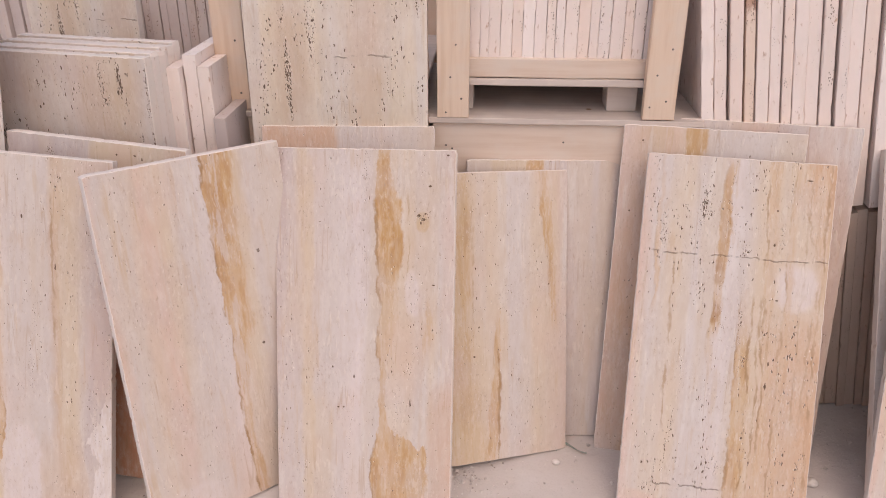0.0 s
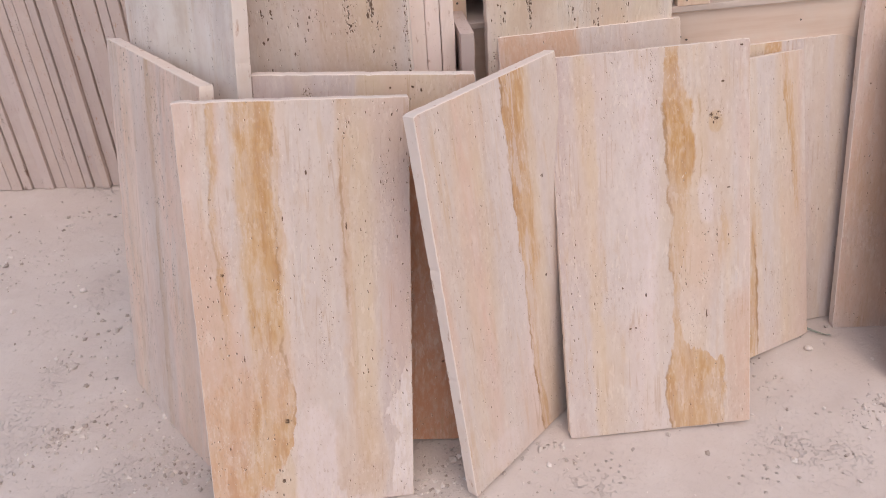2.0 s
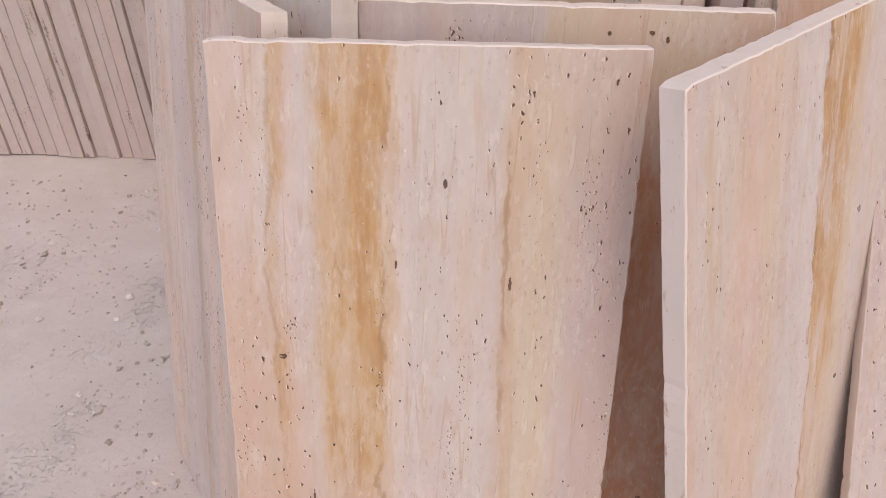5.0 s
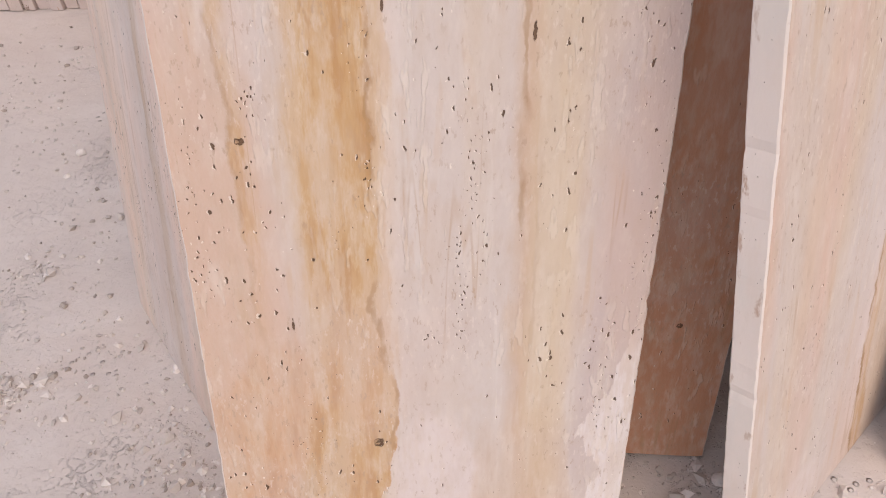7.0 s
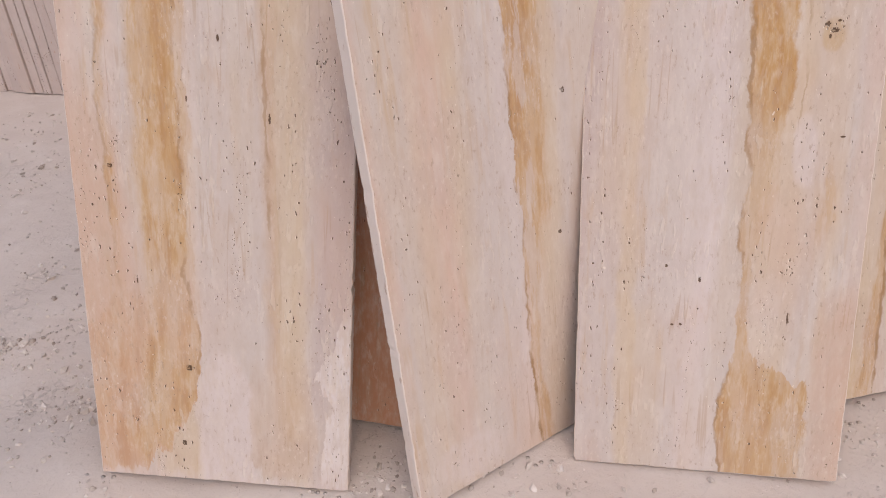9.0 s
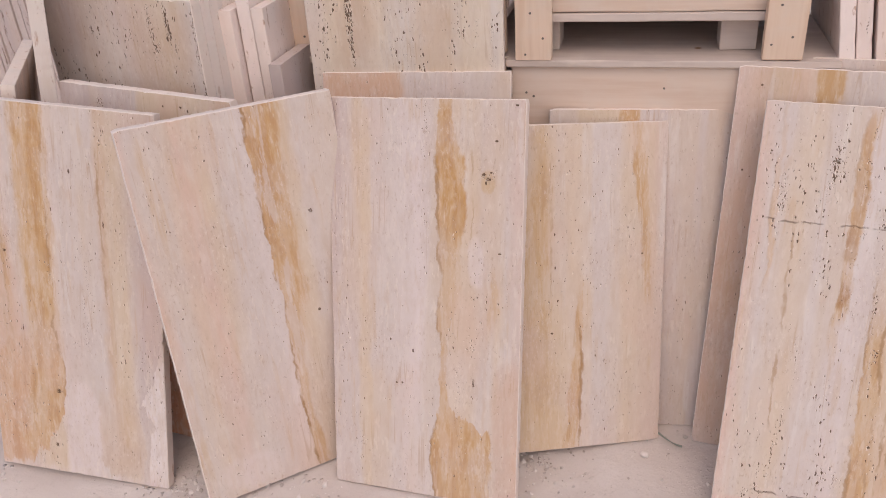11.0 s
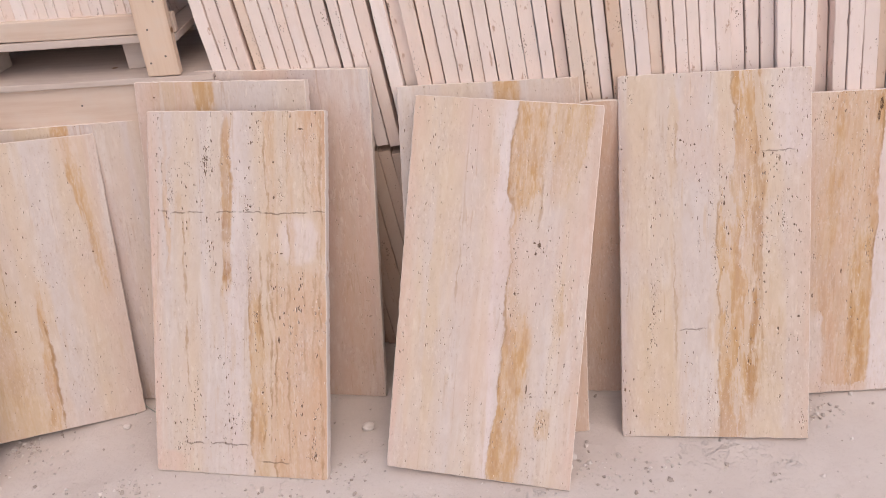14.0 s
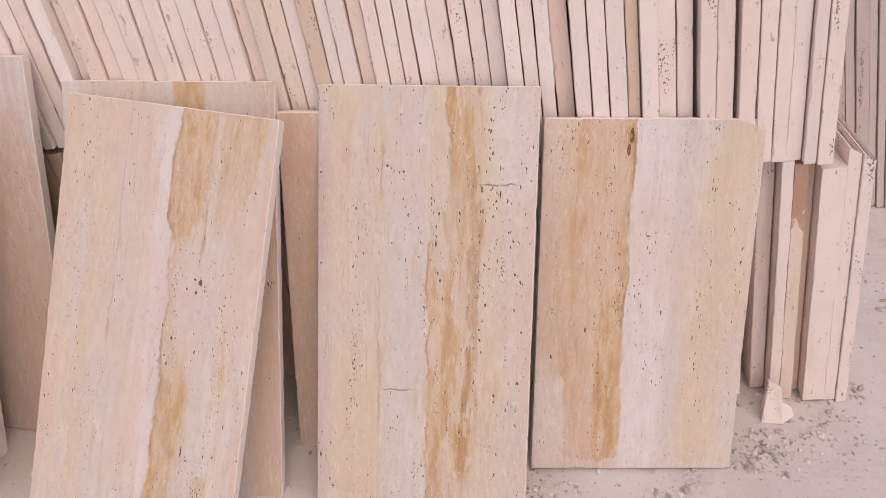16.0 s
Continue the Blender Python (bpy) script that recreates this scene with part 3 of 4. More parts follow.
VEIN_C = travertine("travertine_centre_vein", [(0.0, MAUVE), (0.03, MAUVE), (0.06, PALE), (0.075, STRAW), (0.09, PALE), (0.13, PALE), (0.18, WHITE), (0.215, PALE), (0.225, PALE), (0.245, CREAM), (0.29, CREAM), (0.31, PALE), (0.345, CREAM), (0.36, PALE), (0.40, PINK)],
                    patches=[(0.375, 0.13, 0.035, 0.17, RUST, 0.55, 0.7), (0.305, 0.50, 0.018, 0.05, WHITE, 0.7, 0.5), (0.325, 0.655, 0.014, 0.022, GOLD, 0.7, 0.6), (0.078, 0.65, 0.010, 0.13, STRAW, 0.7, 0.6), (0.072, 0.2, 0.014, 0.25, STRAW, 0.6, 0.7), (0.10, 0.12, 0.03, 0.15, STRAW, 0.4, 0.8), (0.26, 0.24, 0.03, 0.08, WHITE, 0.3, 0.8)],
                    veins=[(OCHRE, 0.0012, 0.0035, 0.8, 0.22, [(0.01, 0.217, 0.335, 0.72), (0.09, 0.213, 0.338, 0.9), (0.150, 0.219, 0.334, 0.9), (0.175, 0.224, 0.280, 0.75), (0.204, 0.230, 0.250, 0.75), (0.268, 0.232, 0.247, 0.7), (0.349, 0.228, 0.242, 0.65), (0.40, 0.226, 0.265, 0.5), (0.462, 0.232, 0.268, 0.35), (0.525, 0.228, 0.272, 0.5), (0.56, 0.226, 0.278, 0.9), (0.624, 0.226, 0.280, 1.0), (0.705, 0.214, 0.274, 1.0), (0.78, 0.224, 0.252, 0.95), (0.80, 0.226, 0.250, 0.7)]),
                           (OCHRE, 0.004, 0.004, 0.0, 0.5, [(0.36, 0.330, 0.345, 0.0), (0.41, 0.329, 0.348, 0.75), (0.46, 0.332, 0.342, 0.6), (0.51, 0.332, 0.338, 0.0)]),
                           (TAN, 0.004, 0.004, 0.0, 0.3, [(0.0, 0.318, 0.324, 0.6), (0.34, 0.320, 0.325, 0.5), (0.50, 0.318, 0.323, 0.3), (0.56, 0.318, 0.322, 0.0)])],
                    lines=[(0.288, 0.5, 0.72, 0.5)], clusters=[(0.322, 0.668, 0.022), (0.315, 0.66, 0.012), (0.295, 0.33, 0.014), (0.065, 0.10, 0.014)], holes=[(0.324, 0.660, 0.0045, 0.003), (0.315, 0.668, 0.002, 0.003), (0.329, 0.672, 0.0028, 0.0015), (0.319, 0.652, 0.0015, 0.003), (0.300, 0.256, 0.0013, 0.009), (0.375, 0.795, 0.003, 0.002), (0.338, 0.73, 0.003, 0.002), (0.127, 0.33, 0.002, 0.0025), (0.140, 0.239, 0.0025, 0.0018), (0.152, 0.24, 0.002, 0.002), (0.175, 0.31, 0.0018, 0.004), (0.348, 0.52, 0.003, 0.0014)], pits=0.8, seed=3)
VEIN_D = travertine("travertine_short_gold", [(0.0, TAN), (0.09, STRAW), (0.15, CREAM), (0.20, CREAM), (0.235, CREAM), (0.245, PALE), (0.30, PALE), (0.315, CREAM), (0.34, CREAM), (0.40, PINK)],
                    patches=[(0.10, 0.12, 0.11, 0.22, STRAW, 0.75, 0.6), (0.33, 0.3, 0.05, 0.35, STRAW, 0.35, 0.8)],
                    veins=[(GOLD, 0.015, 0.010, 0.0, 0.45, [(0.0, 0.03, 0.200, 0.55), (0.12, 0.05, 0.170, 0.6), (0.28, 0.07, 0.150, 0.75), (0.45, 0.09, 0.150, 0.9), (0.60, 0.115, 0.148, 0.85), (0.69, 0.118, 0.140, 0.6)]),
                           (OCHRE, 0.004, 0.0015, 0.0, 0.35, [(0.02, 0.185, 0.210, 0.6), (0.11, 0.192, 0.215, 0.9), (0.20, 0.200, 0.220, 0.95), (0.32, 0.208, 0.224, 0.8), (0.40, 0.212, 0.220, 0.0)]),
                           (OCHRE, 0.004, 0.006, 0.0, 0.6, [(0.28, 0.36, 0.38, 0.0), (0.36, 0.357, 0.375, 0.6), (0.45, 0.348, 0.368, 0.7), (0.60, 0.328, 0.356, 0.85), (0.69, 0.322, 0.345, 0.5)])],
                    lines=[(0.216, 0.0, 0.30, 0.9), (0.150, 0.35, 0.62, 0.5)], holes=[(0.156, 0.261, 0.003, 0.002), (0.162, 0.40, 0.0015, 0.003), (0.160, 0.47, 0.0015, 0.003), (0.168, 0.33, 0.0016, 0.003), (0.35, 0.42, 0.002, 0.002)], pits=0.6, seed=4)
VEIN_E = travertine("travertine_cracked", [(0.0, PINK), (0.03, PALE), (0.06, PALE), (0.09, CREAM), (0.12, PALE), (0.165, PALE), (0.20, WHITE), (0.22, PALE), (0.26, CREAM), (0.30, STRAW), (0.33, CREAM), (0.37, CREAM), (0.40, STRAW)],
                    patches=[(0.31, 0.20, 0.09, 0.28, STRAW, 0.8, 0.6), (0.345, 0.20, 0.07, 0.26, RUST, 0.7, 0.7), (0.34, 0.53, 0.045, 0.05, WHITE, 0.7, 0.6), (0.03, 0.02, 0.05, 0.03, PINK, 0.7, 0.5)],
                    veins=[(OCHRE, 0.0015, 0.008, 0.7, 0.35, [(0.02, 0.228, 0.262, 0.7), (0.12, 0.226, 0.262, 0.85), (0.28, 0.226, 0.260, 0.8), (0.38, 0.224, 0.255, 0.7), (0.46, 0.222, 0.240, 0.35), (0.52, 0.222, 0.232, 0.0)]),
                           (PEACH, 0.004, 0.008, 0.7, 0.5, [(0.03, 0.282, 0.312, 0.75), (0.25, 0.284, 0.304, 0.8), (0.45, 0.280, 0.298, 0.6), (0.56, 0.270, 0.290, 0.45), (0.80, 0.262, 0.290, 0.7)]),
                           (PEACH, 0.003, 0.006, 0.6, 0.5, [(0.05, 0.315, 0.335, 0.7), (0.45, 0.316, 0.330, 0.6), (0.80, 0.316, 0.328, 0.5)]),
                           (ORANGE, 0.012, 0.02, 0.4, 0.4, [(0.0, 0.360, 0.42, 0.7), (0.30, 0.370, 0.42, 0.65), (0.55, 0.38, 0.42, 0.5), (0.66, 0.36, 0.42, 0.45), (0.70, 0.335, 0.42, 0.75), (0.80, 0.335, 0.42, 0.85)]),
                           (OCHRE, 0.003, 0.003, 0.4, 0.5, [(0.40, 0.166, 0.186, 0.0), (0.43, 0.166, 0.187, 0.7), (0.50, 0.168, 0.186, 0.5), (0.60, 0.166, 0.190, 0.7), (0.70, 0.170, 0.192, 0.85), (0.78, 0.172, 0.190, 0.6), (0.80, 0.174, 0.186, 0.2)]),
                           (DEEP, 0.003, 0.003, 0.0, 0.55, [(0.42, 0.166, 0.184, 0.0), (0.44, 0.166, 0.186, 0.7), (0.465, 0.166, 0.184, 0.6), (0.48, 0.168, 0.184, 0.0), (0.515, 0.166, 0.184, 0.0), (0.53, 0.164, 0.187, 0.85), (0.565, 0.168, 0.186, 0.6), (0.60, 0.170, 0.186, 0.2), (0.66, 0.170, 0.192, 0.75), (0.70, 0.172, 0.188, 0.3), (0.76, 0.172, 0.184, 0.0)]),
                           (PEACH, 0.002, 0.003, 0.3, 0.4, [(0.42, 0.034, 0.044, 0.0), (0.50, 0.036, 0.046, 0.7), (0.58, 0.034, 0.045, 0.85), (0.66, 0.033, 0.043, 0.5), (0.80, 0.034, 0.040, 0.2)])],
                    lines=[(0.252, 0.05, 0.5, 0.8), (0.27, 0.05, 0.5, 0.7), (0.080, 0.2, 0.58, 0.6), (0.388, 0.0, 0.8, 0.6), (0.352, 0.1, 0.8, 0.4)], clusters=[(0.137, 0.69, 0.024), (0.135, 0.73, 0.014), (0.197, 0.12, 0.026), (0.235, 0.60, 0.02), (0.37, 0.75, 0.015), (0.36, 0.05, 0.018), (0.24, 0.36, 0.02)], holes=[(0.285, 0.62, 0.0022, 0.003), (0.232, 0.60, 0.0025, 0.002), (0.285, 0.695, 0.0018, 0.002), (0.345, 0.765, 0.006, 0.0015), (0.293, 0.31, 0.0016, 0.007), (0.295, 0.36, 0.0016, 0.004), (0.30, 0.50, 0.003, 0.0015), (0.35, 0.10, 0.002, 0.0015)],
                    cracks=[(0.587, 0.03, 0.40), (0.070, 0.07, 0.22), (0.035, 0.245, 0.31)], pits=1.6, seed=5)
VEIN_F = travertine("travertine_gold_patch", [(0.0, PINK), (0.04, CREAM), (0.072, STRAW), (0.095, CREAM), (0.12, PALE), (0.17, CREAM), (0.20, WHITE), (0.222, WHITE), (0.235, CREAM), (0.27, CREAM), (0.32, PALE), (0.345, CREAM), (0.40, PINK)],
                    patches=[(0.33, 0.135, 0.016, 0.035, GOLD, 0.75, 0.5), (0.075, 0.35, 0.012, 0.3, STRAW, 0.75, 0.6), (0.09, 0.66, 0.03, 0.16, STRAW, 0.45, 0.8), (0.285, 0.49, 0.04, 0.08, PALE, 0.5, 0.7)],
                    veins=[(OCHRE, 0.0010, 0.010, 0.7, 0.28, [(0.01, 0.218, 0.283, 0.85), (0.077, 0.220, 0.286, 0.85), (0.146, 0.228, 0.279, 0.95), (0.24, 0.232, 0.288, 0.95), (0.326, 0.233, 0.288, 0.85), (0.38, 0.229, 0.262, 0.6), (0.43, 0.229, 0.240, 0.45), (0.506, 0.229, 0.236, 0.5), (0.56, 0.232, 0.246, 0.8), (0.60, 0.226, 0.262, 0.9), (0.634, 0.220, 0.282, 0.95), (0.703, 0.214, 0.290, 1.0), (0.76, 0.218, 0.288, 1.0), (0.80, 0.222, 0.286, 0.95)]),
                           (GOLD, 0.003, 0.006, 0.0, 0.30, [(0.58, 0.310, 0.330, 0.0), (0.63, 0.303, 0.345, 0.75), (0.70, 0.300, 0.372, 0.9), (0.80, 0.298, 0.380, 0.9)]),
                           (DEEP, 0.001, 0.003, 0.0, 0.3, [(0.55, 0.226, 0.232, 0.0), (0.575, 0.224, 0.234, 0.6), (0.625, 0.219, 0.234, 0.75), (0.65, 0.217, 0.224, 0.3), (0.70, 0.214, 0.218, 0.0)]),
                           (GOLD, 0.004, 0.004, 0.0, 0.4, [(0.27, 0.332, 0.345, 0.0), (0.33, 0.332, 0.352, 0.75), (0.40, 0.335, 0.350, 0.6), (0.47, 0.336, 0.345, 0.0)]),
                           (CREAM, 0.004, 0.004, 0.0, 0.3, [(0.60, 0.288, 0.305, 0.0), (0.65, 0.286, 0.306, 0.4), (0.80, 0.286, 0.300, 0.35)])],
                    lines=[(0.288, 0.55, 0.8, 0.5), (0.118, 0.3, 0.6, 0.5)], clusters=[(0.289, 0.505, 0.013), (0.33, 0.135, 0.014), (0.05, 0.58, 0.012)], holes=[(0.290, 0.511, 0.0035, 0.005), (0.280, 0.515, 0.0025, 0.002), (0.284, 0.492, 0.002, 0.003), (0.300, 0.497, 0.0015, 0.002), (0.289, 0.205, 0.0014, 0.009), (0.30, 0.19, 0.0025, 0.0013), (0.372, 0.68, 0.0018, 0.0018)], pits=0.9, seed=6)
VEIN_G = travertine("travertine_pitted_gold", [(0.0, MAUVE), (0.03, CREAM), (0.08, CREAM), (0.11, STRAW), (0.125, PALE), (0.19, PALE), (0.21, CREAM), (0.30, CREAM), (0.335, CREAM), (0.35, PALE), (0.40, PINK)],
                    patches=[(0.365, 0.70, 0.045, 0.10, WHITE, 0.65, 0.5), (0.30, 0.435, 0.018, 0.02, WHITE, 0.8, 0.5), (0.055, 0.2, 0.008, 0.18, STRAW, 0.8, 0.6), (0.115, 0.68, 0.010, 0.1, STRAW, 0.7, 0.6), (0.32, 0.25, 0.028, 0.2, STRAW, 0.6, 0.7)],
                    veins=[(OCHRE, 0.0015, 0.012, 0.6, 0.75, [(0.01, 0.214, 0.262, 0.7), (0.09, 0.212, 0.295, 0.85), (0.21, 0.212, 0.300, 0.9), (0.32, 0.208, 0.302, 0.9), (0.42, 0.206, 0.300, 0.85), (0.50, 0.208, 0.304, 0.85), (0.545, 0.214, 0.306, 0.6), (0.60, 0.240, 0.308, 0.55), (0.70, 0.246, 0.302, 0.85), (0.80, 0.238, 0.296, 0.95)]),
                           (DEEP, 0.002, 0.004, 0.0, 0.8, [(0.05, 0.268, 0.29, 0.0), (0.15, 0.270, 0.292, 0.5), (0.40, 0.276, 0.300, 0.5), (0.62, 0.284, 0.302, 0.45), (0.78, 0.282, 0.297, 0.35)]),
                           (STRAW, 0.008, 0.006, 0.0, 0.4, [(0.02, 0.30, 0.345, 0.5), (0.30, 0.30, 0.348, 0.7), (0.45, 0.30, 0.34, 0.5), (0.55, 0.30, 0.33, 0.0)])],
                    lines=[(0.118, 0.1, 0.75, 0.45), (0.30, 0.1, 0.5, 0.5)], clusters=[(0.17, 0.25, 0.014), (0.32, 0.15, 0.015), (0.16, 0.74, 0.012), (0.135, 0.65, 0.014)], holes=[(0.376, 0.273, 0.003, 0.0025), (0.302, 0.622, 0.0016, 0.006), (0.335, 0.615, 0.0012, 0.006), (0.13, 0.66, 0.002, 0.002), (0.16, 0.65, 0.002, 0.002), (0.14, 0.52, 0.0013, 0.002)], cracks=[(0.630, 0.30, 0.36), (0.245, 0.10, 0.18)], pits=1.4, seed=7)
VEIN_H = travertine("travertine_half_orange", [(0.0, PINK), (0.03, CREAM), (0.05, STRAW), (0.08, TAN), (0.10, STRAW), (0.15, STRAW), (0.163, OCHRE), (0.170, WHITE), (0.235, WHITE), (0.26, PALE), (0.30, CREAM), (0.34, STRAW), (0.36, CREAM), (0.40, CREAM)],
                    patches=[(0.205, 0.4, 0.03, 0.5, (0.68, 0.60, 0.60), 0.65, 0.4), (0.31, 0.30, 0.03, 0.3, STRAW, 0.45, 0.8)],
                    veins=[(ORANGE, 0.02, 0.0010, 0.0, 0.25, [(0.02, 0.06, 0.163, 0.7), (0.15, 0.05, 0.165, 0.75), (0.30, -0.02, 0.162, 0.7), (0.45, -0.02, 0.162, 0.62), (0.60, 0.03, 0.164, 0.7), (0.69, 0.05, 0.168, 0.75)]),
                           (OCHRE, 0.006, 0.0012, 0.0, 0.5, [(0.03, 0.118, 0.165, 0.75), (0.20, 0.115, 0.165, 0.9), (0.36, 0.112, 0.160, 0.85), (0.42, 0.125, 0.161, 0.5), (0.50, 0.14, 0.163, 0.3), (0.60, 0.15, 0.166, 0.7), (0.69, 0.152, 0.170, 0.8)]),
                           (OCHRE, 0.005, 0.005, 0.0, 0.6, [(0.25, 0.05, 0.075, 0.0), (0.40, 0.052, 0.078, 0.6), (0.60, 0.055, 0.085, 0.7), (0.69, 0.06, 0.09, 0.5)]),
                           (WHITE, 0.02, 0.004, 0.0, 0.15, [(0.0, -0.05, 0.45, 0.6), (0.016, -0.05, 0.45, 0.5), (0.024, -0.05, 0.062, 0.85), (0.12, -0.05, 0.058, 0.85), (0.18, -0.05, 0.055, 0.8), (0.22, -0.05, 0.02, 0.0)])],
                    lines=[(0.166, 0.2, 0.7, 0.9), (0.125, 0.0, 0.4, 0.5)], clusters=[(0.03, 0.33, 0.016), (0.105, 0.15, 0.012), (0.02, 0.06, 0.014), (0.205, 0.46, 0.01)], holes=[(0.158, 0.665, 0.004, 0.012), (0.154, 0.64, 0.003, 0.010), (0.093, 0.295, 0.0016, 0.006), (0.03, 0.24, 0.0016, 0.005), (0.20, 0.48, 0.004, 0.0014), (0.235, 0.33, 0.0013, 0.004)], pits=1.1, seed=8)
VEIN_DULL = travertine("travertine_dull_pink", [(0.0, PINK), (0.08, TAN), (0.12, PINK), (0.15, CREAM), (0.21, PALE), (0.30, PALE), (0.40, CREAM)], patches=[(0.165, 0.74, 0.024, 0.16, OCHRE, 0.9, 0.5), (0.06, 0.3, 0.08, 0.3, RUST, 0.6, 0.7)], holes=[(0.045, 0.765, 0.002, 0.002), (0.03, 0.6, 0.002, 0.002)], pits=0.6, seed=9)
VEIN_TAN = travertine("travertine_tan", [(0.0, TAN), (0.08, PINK), (0.16, TAN), (0.25, RUST), (0.33, TAN), (0.40, RUST)], patches=[(0.3, 0.3, 0.14, 0.5, RUST, 0.85, 0.8), (0.05, 0.3, 0.08, 0.5, RUST, 0.6, 0.8)], pits=0.5, seed=10)
VEIN_ROSE = travertine("travertine_rose", [(0.0, PINK), (0.08, PALE), (0.16, PINK), (0.25, MAUVE), (0.33, PINK), (0.40, MAUVE)], patches=[(0.3, 0.3, 0.12, 0.4, RUST, 0.45, 0.8)], pits=0.6, seed=19)
VEIN_BACK = travertine("travertine_pale_streak", [(0.0, PALE), (0.10, CREAM), (0.20, PALE), (0.29, PALE), (0.40, TAN)], patches=[(0.24, 0.76, 0.028, 0.2, OCHRE, 0.95, 0.5), (0.38, 0.3, 0.04, 0.4, RUST, 0.5, 0.7)], clusters=[(0.385, 0.24, 0.015), (0.385, 0.42, 0.015)], pits=0.6, seed=11)
VEIN_BACK_B = travertine("travertine_grey_streak", [(0.0, PALE), (0.08, CREAM), (0.2, MAUVE), (0.3, PALE), (0.40, MAUVE)], patches=[(0.12, 0.69, 0.06, 0.03, STRAW, 1.0, 0.4), (0.16, 0.69, 0.02, 0.03, OCHRE, 1.0, 0.4)], pits=0.5, seed=15)
# lower part: reddish brown, deepened to put the shade between slabs into it
VEIN_SHADE_BROWN = travertine("travertine_shade_brown", [(0.0, MAUVE), (0.18, MAUVE), (0.20, TAN), (0.3, RUST), (0.40, RUST)], patches=[(0.30, 0.22, 0.22, 0.42, (0.55, 0.27, 0.165), 1.0, 0.3), (0.27, 0.77, 0.09, 0.05, STRAW, 0.9, 0.4)], clusters=[(0.10, 0.765, 0.015)], holes=[(0.245, 0.772, 0.002, 0.002), (0.285, 0.774, 0.0025, 0.002), (0.30, 0.768, 0.002, 0.003), (0.34, 0.2, 0.003, 0.003)], pits=0.5, seed=12)
VEIN_SIDE = travertine("travertine_streaked_side", [(0.0, (0.79, 0.59, 0.50)), (0.05, (0.78, 0.57, 0.46)), (0.10, (0.79, 0.61, 0.53)), (0.16, (0.80, 0.64, 0.58)), (0.19, (0.78, 0.60, 0.51)), (0.20, PEACH), (0.215, (0.79, 0.60, 0.52)), (0.27, (0.78, 0.57, 0.48)), (0.33, (0.79, 0.61, 0.54)), (0.37, (0.78, 0.56, 0.47)), (0.40, PINK)],
                       veins=[(PEACH, 0.003, 0.006, 0.3, 0.5, [(0.0, 0.20, 0.225, 0.5), (0.4, 0.195, 0.215, 0.6), (0.8, 0.19, 0.21, 0.8)]), ((0.76, 0.55, 0.43), 0.01, 0.006, 0.0, 0.4, [(0.0, 0.29, 0.36, 0.7), (0.3, 0.30, 0.35, 0.5), (0.8, 0.30, 0.33, 0.3)])], clusters=[(0.21, 0.55, 0.02), (0.16, 0.3, 0.02)], pits=1.1, seed=16, veil=0.15)
VEIN_CORNER = travertine("travertine_orange_corner", [(0.0, PINK), (0.1, STRAW), (0.165, STRAW), (0.18, PALE), (0.3, PALE), (0.40, CREAM)], patches=[(0.09, 0.70, 0.085, 0.25, RUST, 0.95, 0.3)], pits=0.5, seed=18)
VEIN_PALE = travertine("travertine_plain_pale", [(0.0, (0.70, 0.58, 0.48)), (0.1, (0.68, 0.55, 0.43)), (0.18, (0.71, 0.60, 0.50)), (0.25, (0.70, 0.57, 0.46)), (0.32, (0.67, 0.54, 0.42)), (0.40, (0.71, 0.60, 0.51))], patches=[(0.10, 0.95, 0.03, 0.3, TAN, 0.5, 0.8), (0.26, 1.0, 0.04, 0.3, TAN, 0.4, 0.8)], cracks=[(0.925, 0.2, 0.32)], pits=2.0, seed=13, veil=0.25)
VEIN_WHITE = travertine("travertine_whitish", [(0.0, (0.74, 0.67, 0.63)), (0.1, (0.80, 0.74, 0.70)), (0.2, (0.74, 0.65, 0.58)), (0.3, (0.80, 0.74, 0.71)), (0.40, (0.74, 0.67, 0.64))], patches=[(0.2, 0.85, 0.04, 0.25, STRAW, 0.4, 0.7)], pits=0.9, seed=17, veil=0.95)
VEIN_ROUGH = travertine("travertine_rough_buff", [(0.0, CREAM), (0.08, PALE), (0.16, CREAM), (0.25, WHITE), (0.32, STRAW), (0.40, PALE)], patches=[(0.30, 0.8, 0.08, 0.3, TAN, 0.5, 0.8)], pits=2.3, seed=14, veil=0.30)

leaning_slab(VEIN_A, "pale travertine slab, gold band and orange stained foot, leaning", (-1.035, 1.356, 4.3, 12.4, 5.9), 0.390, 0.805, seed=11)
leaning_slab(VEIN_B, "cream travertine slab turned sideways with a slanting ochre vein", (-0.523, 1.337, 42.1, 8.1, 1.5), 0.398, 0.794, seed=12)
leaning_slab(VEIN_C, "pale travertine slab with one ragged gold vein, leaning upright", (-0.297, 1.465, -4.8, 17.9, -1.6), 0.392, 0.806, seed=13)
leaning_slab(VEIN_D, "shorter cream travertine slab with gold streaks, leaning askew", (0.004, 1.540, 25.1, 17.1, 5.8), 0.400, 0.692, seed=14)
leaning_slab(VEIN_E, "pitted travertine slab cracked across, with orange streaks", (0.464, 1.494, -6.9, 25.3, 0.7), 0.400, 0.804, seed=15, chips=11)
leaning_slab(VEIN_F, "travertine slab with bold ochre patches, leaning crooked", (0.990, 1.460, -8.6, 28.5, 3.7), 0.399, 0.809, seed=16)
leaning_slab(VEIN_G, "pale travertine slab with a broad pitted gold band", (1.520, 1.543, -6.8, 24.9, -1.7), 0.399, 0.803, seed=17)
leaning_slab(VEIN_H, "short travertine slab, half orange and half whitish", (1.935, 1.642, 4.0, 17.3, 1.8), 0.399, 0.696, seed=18)
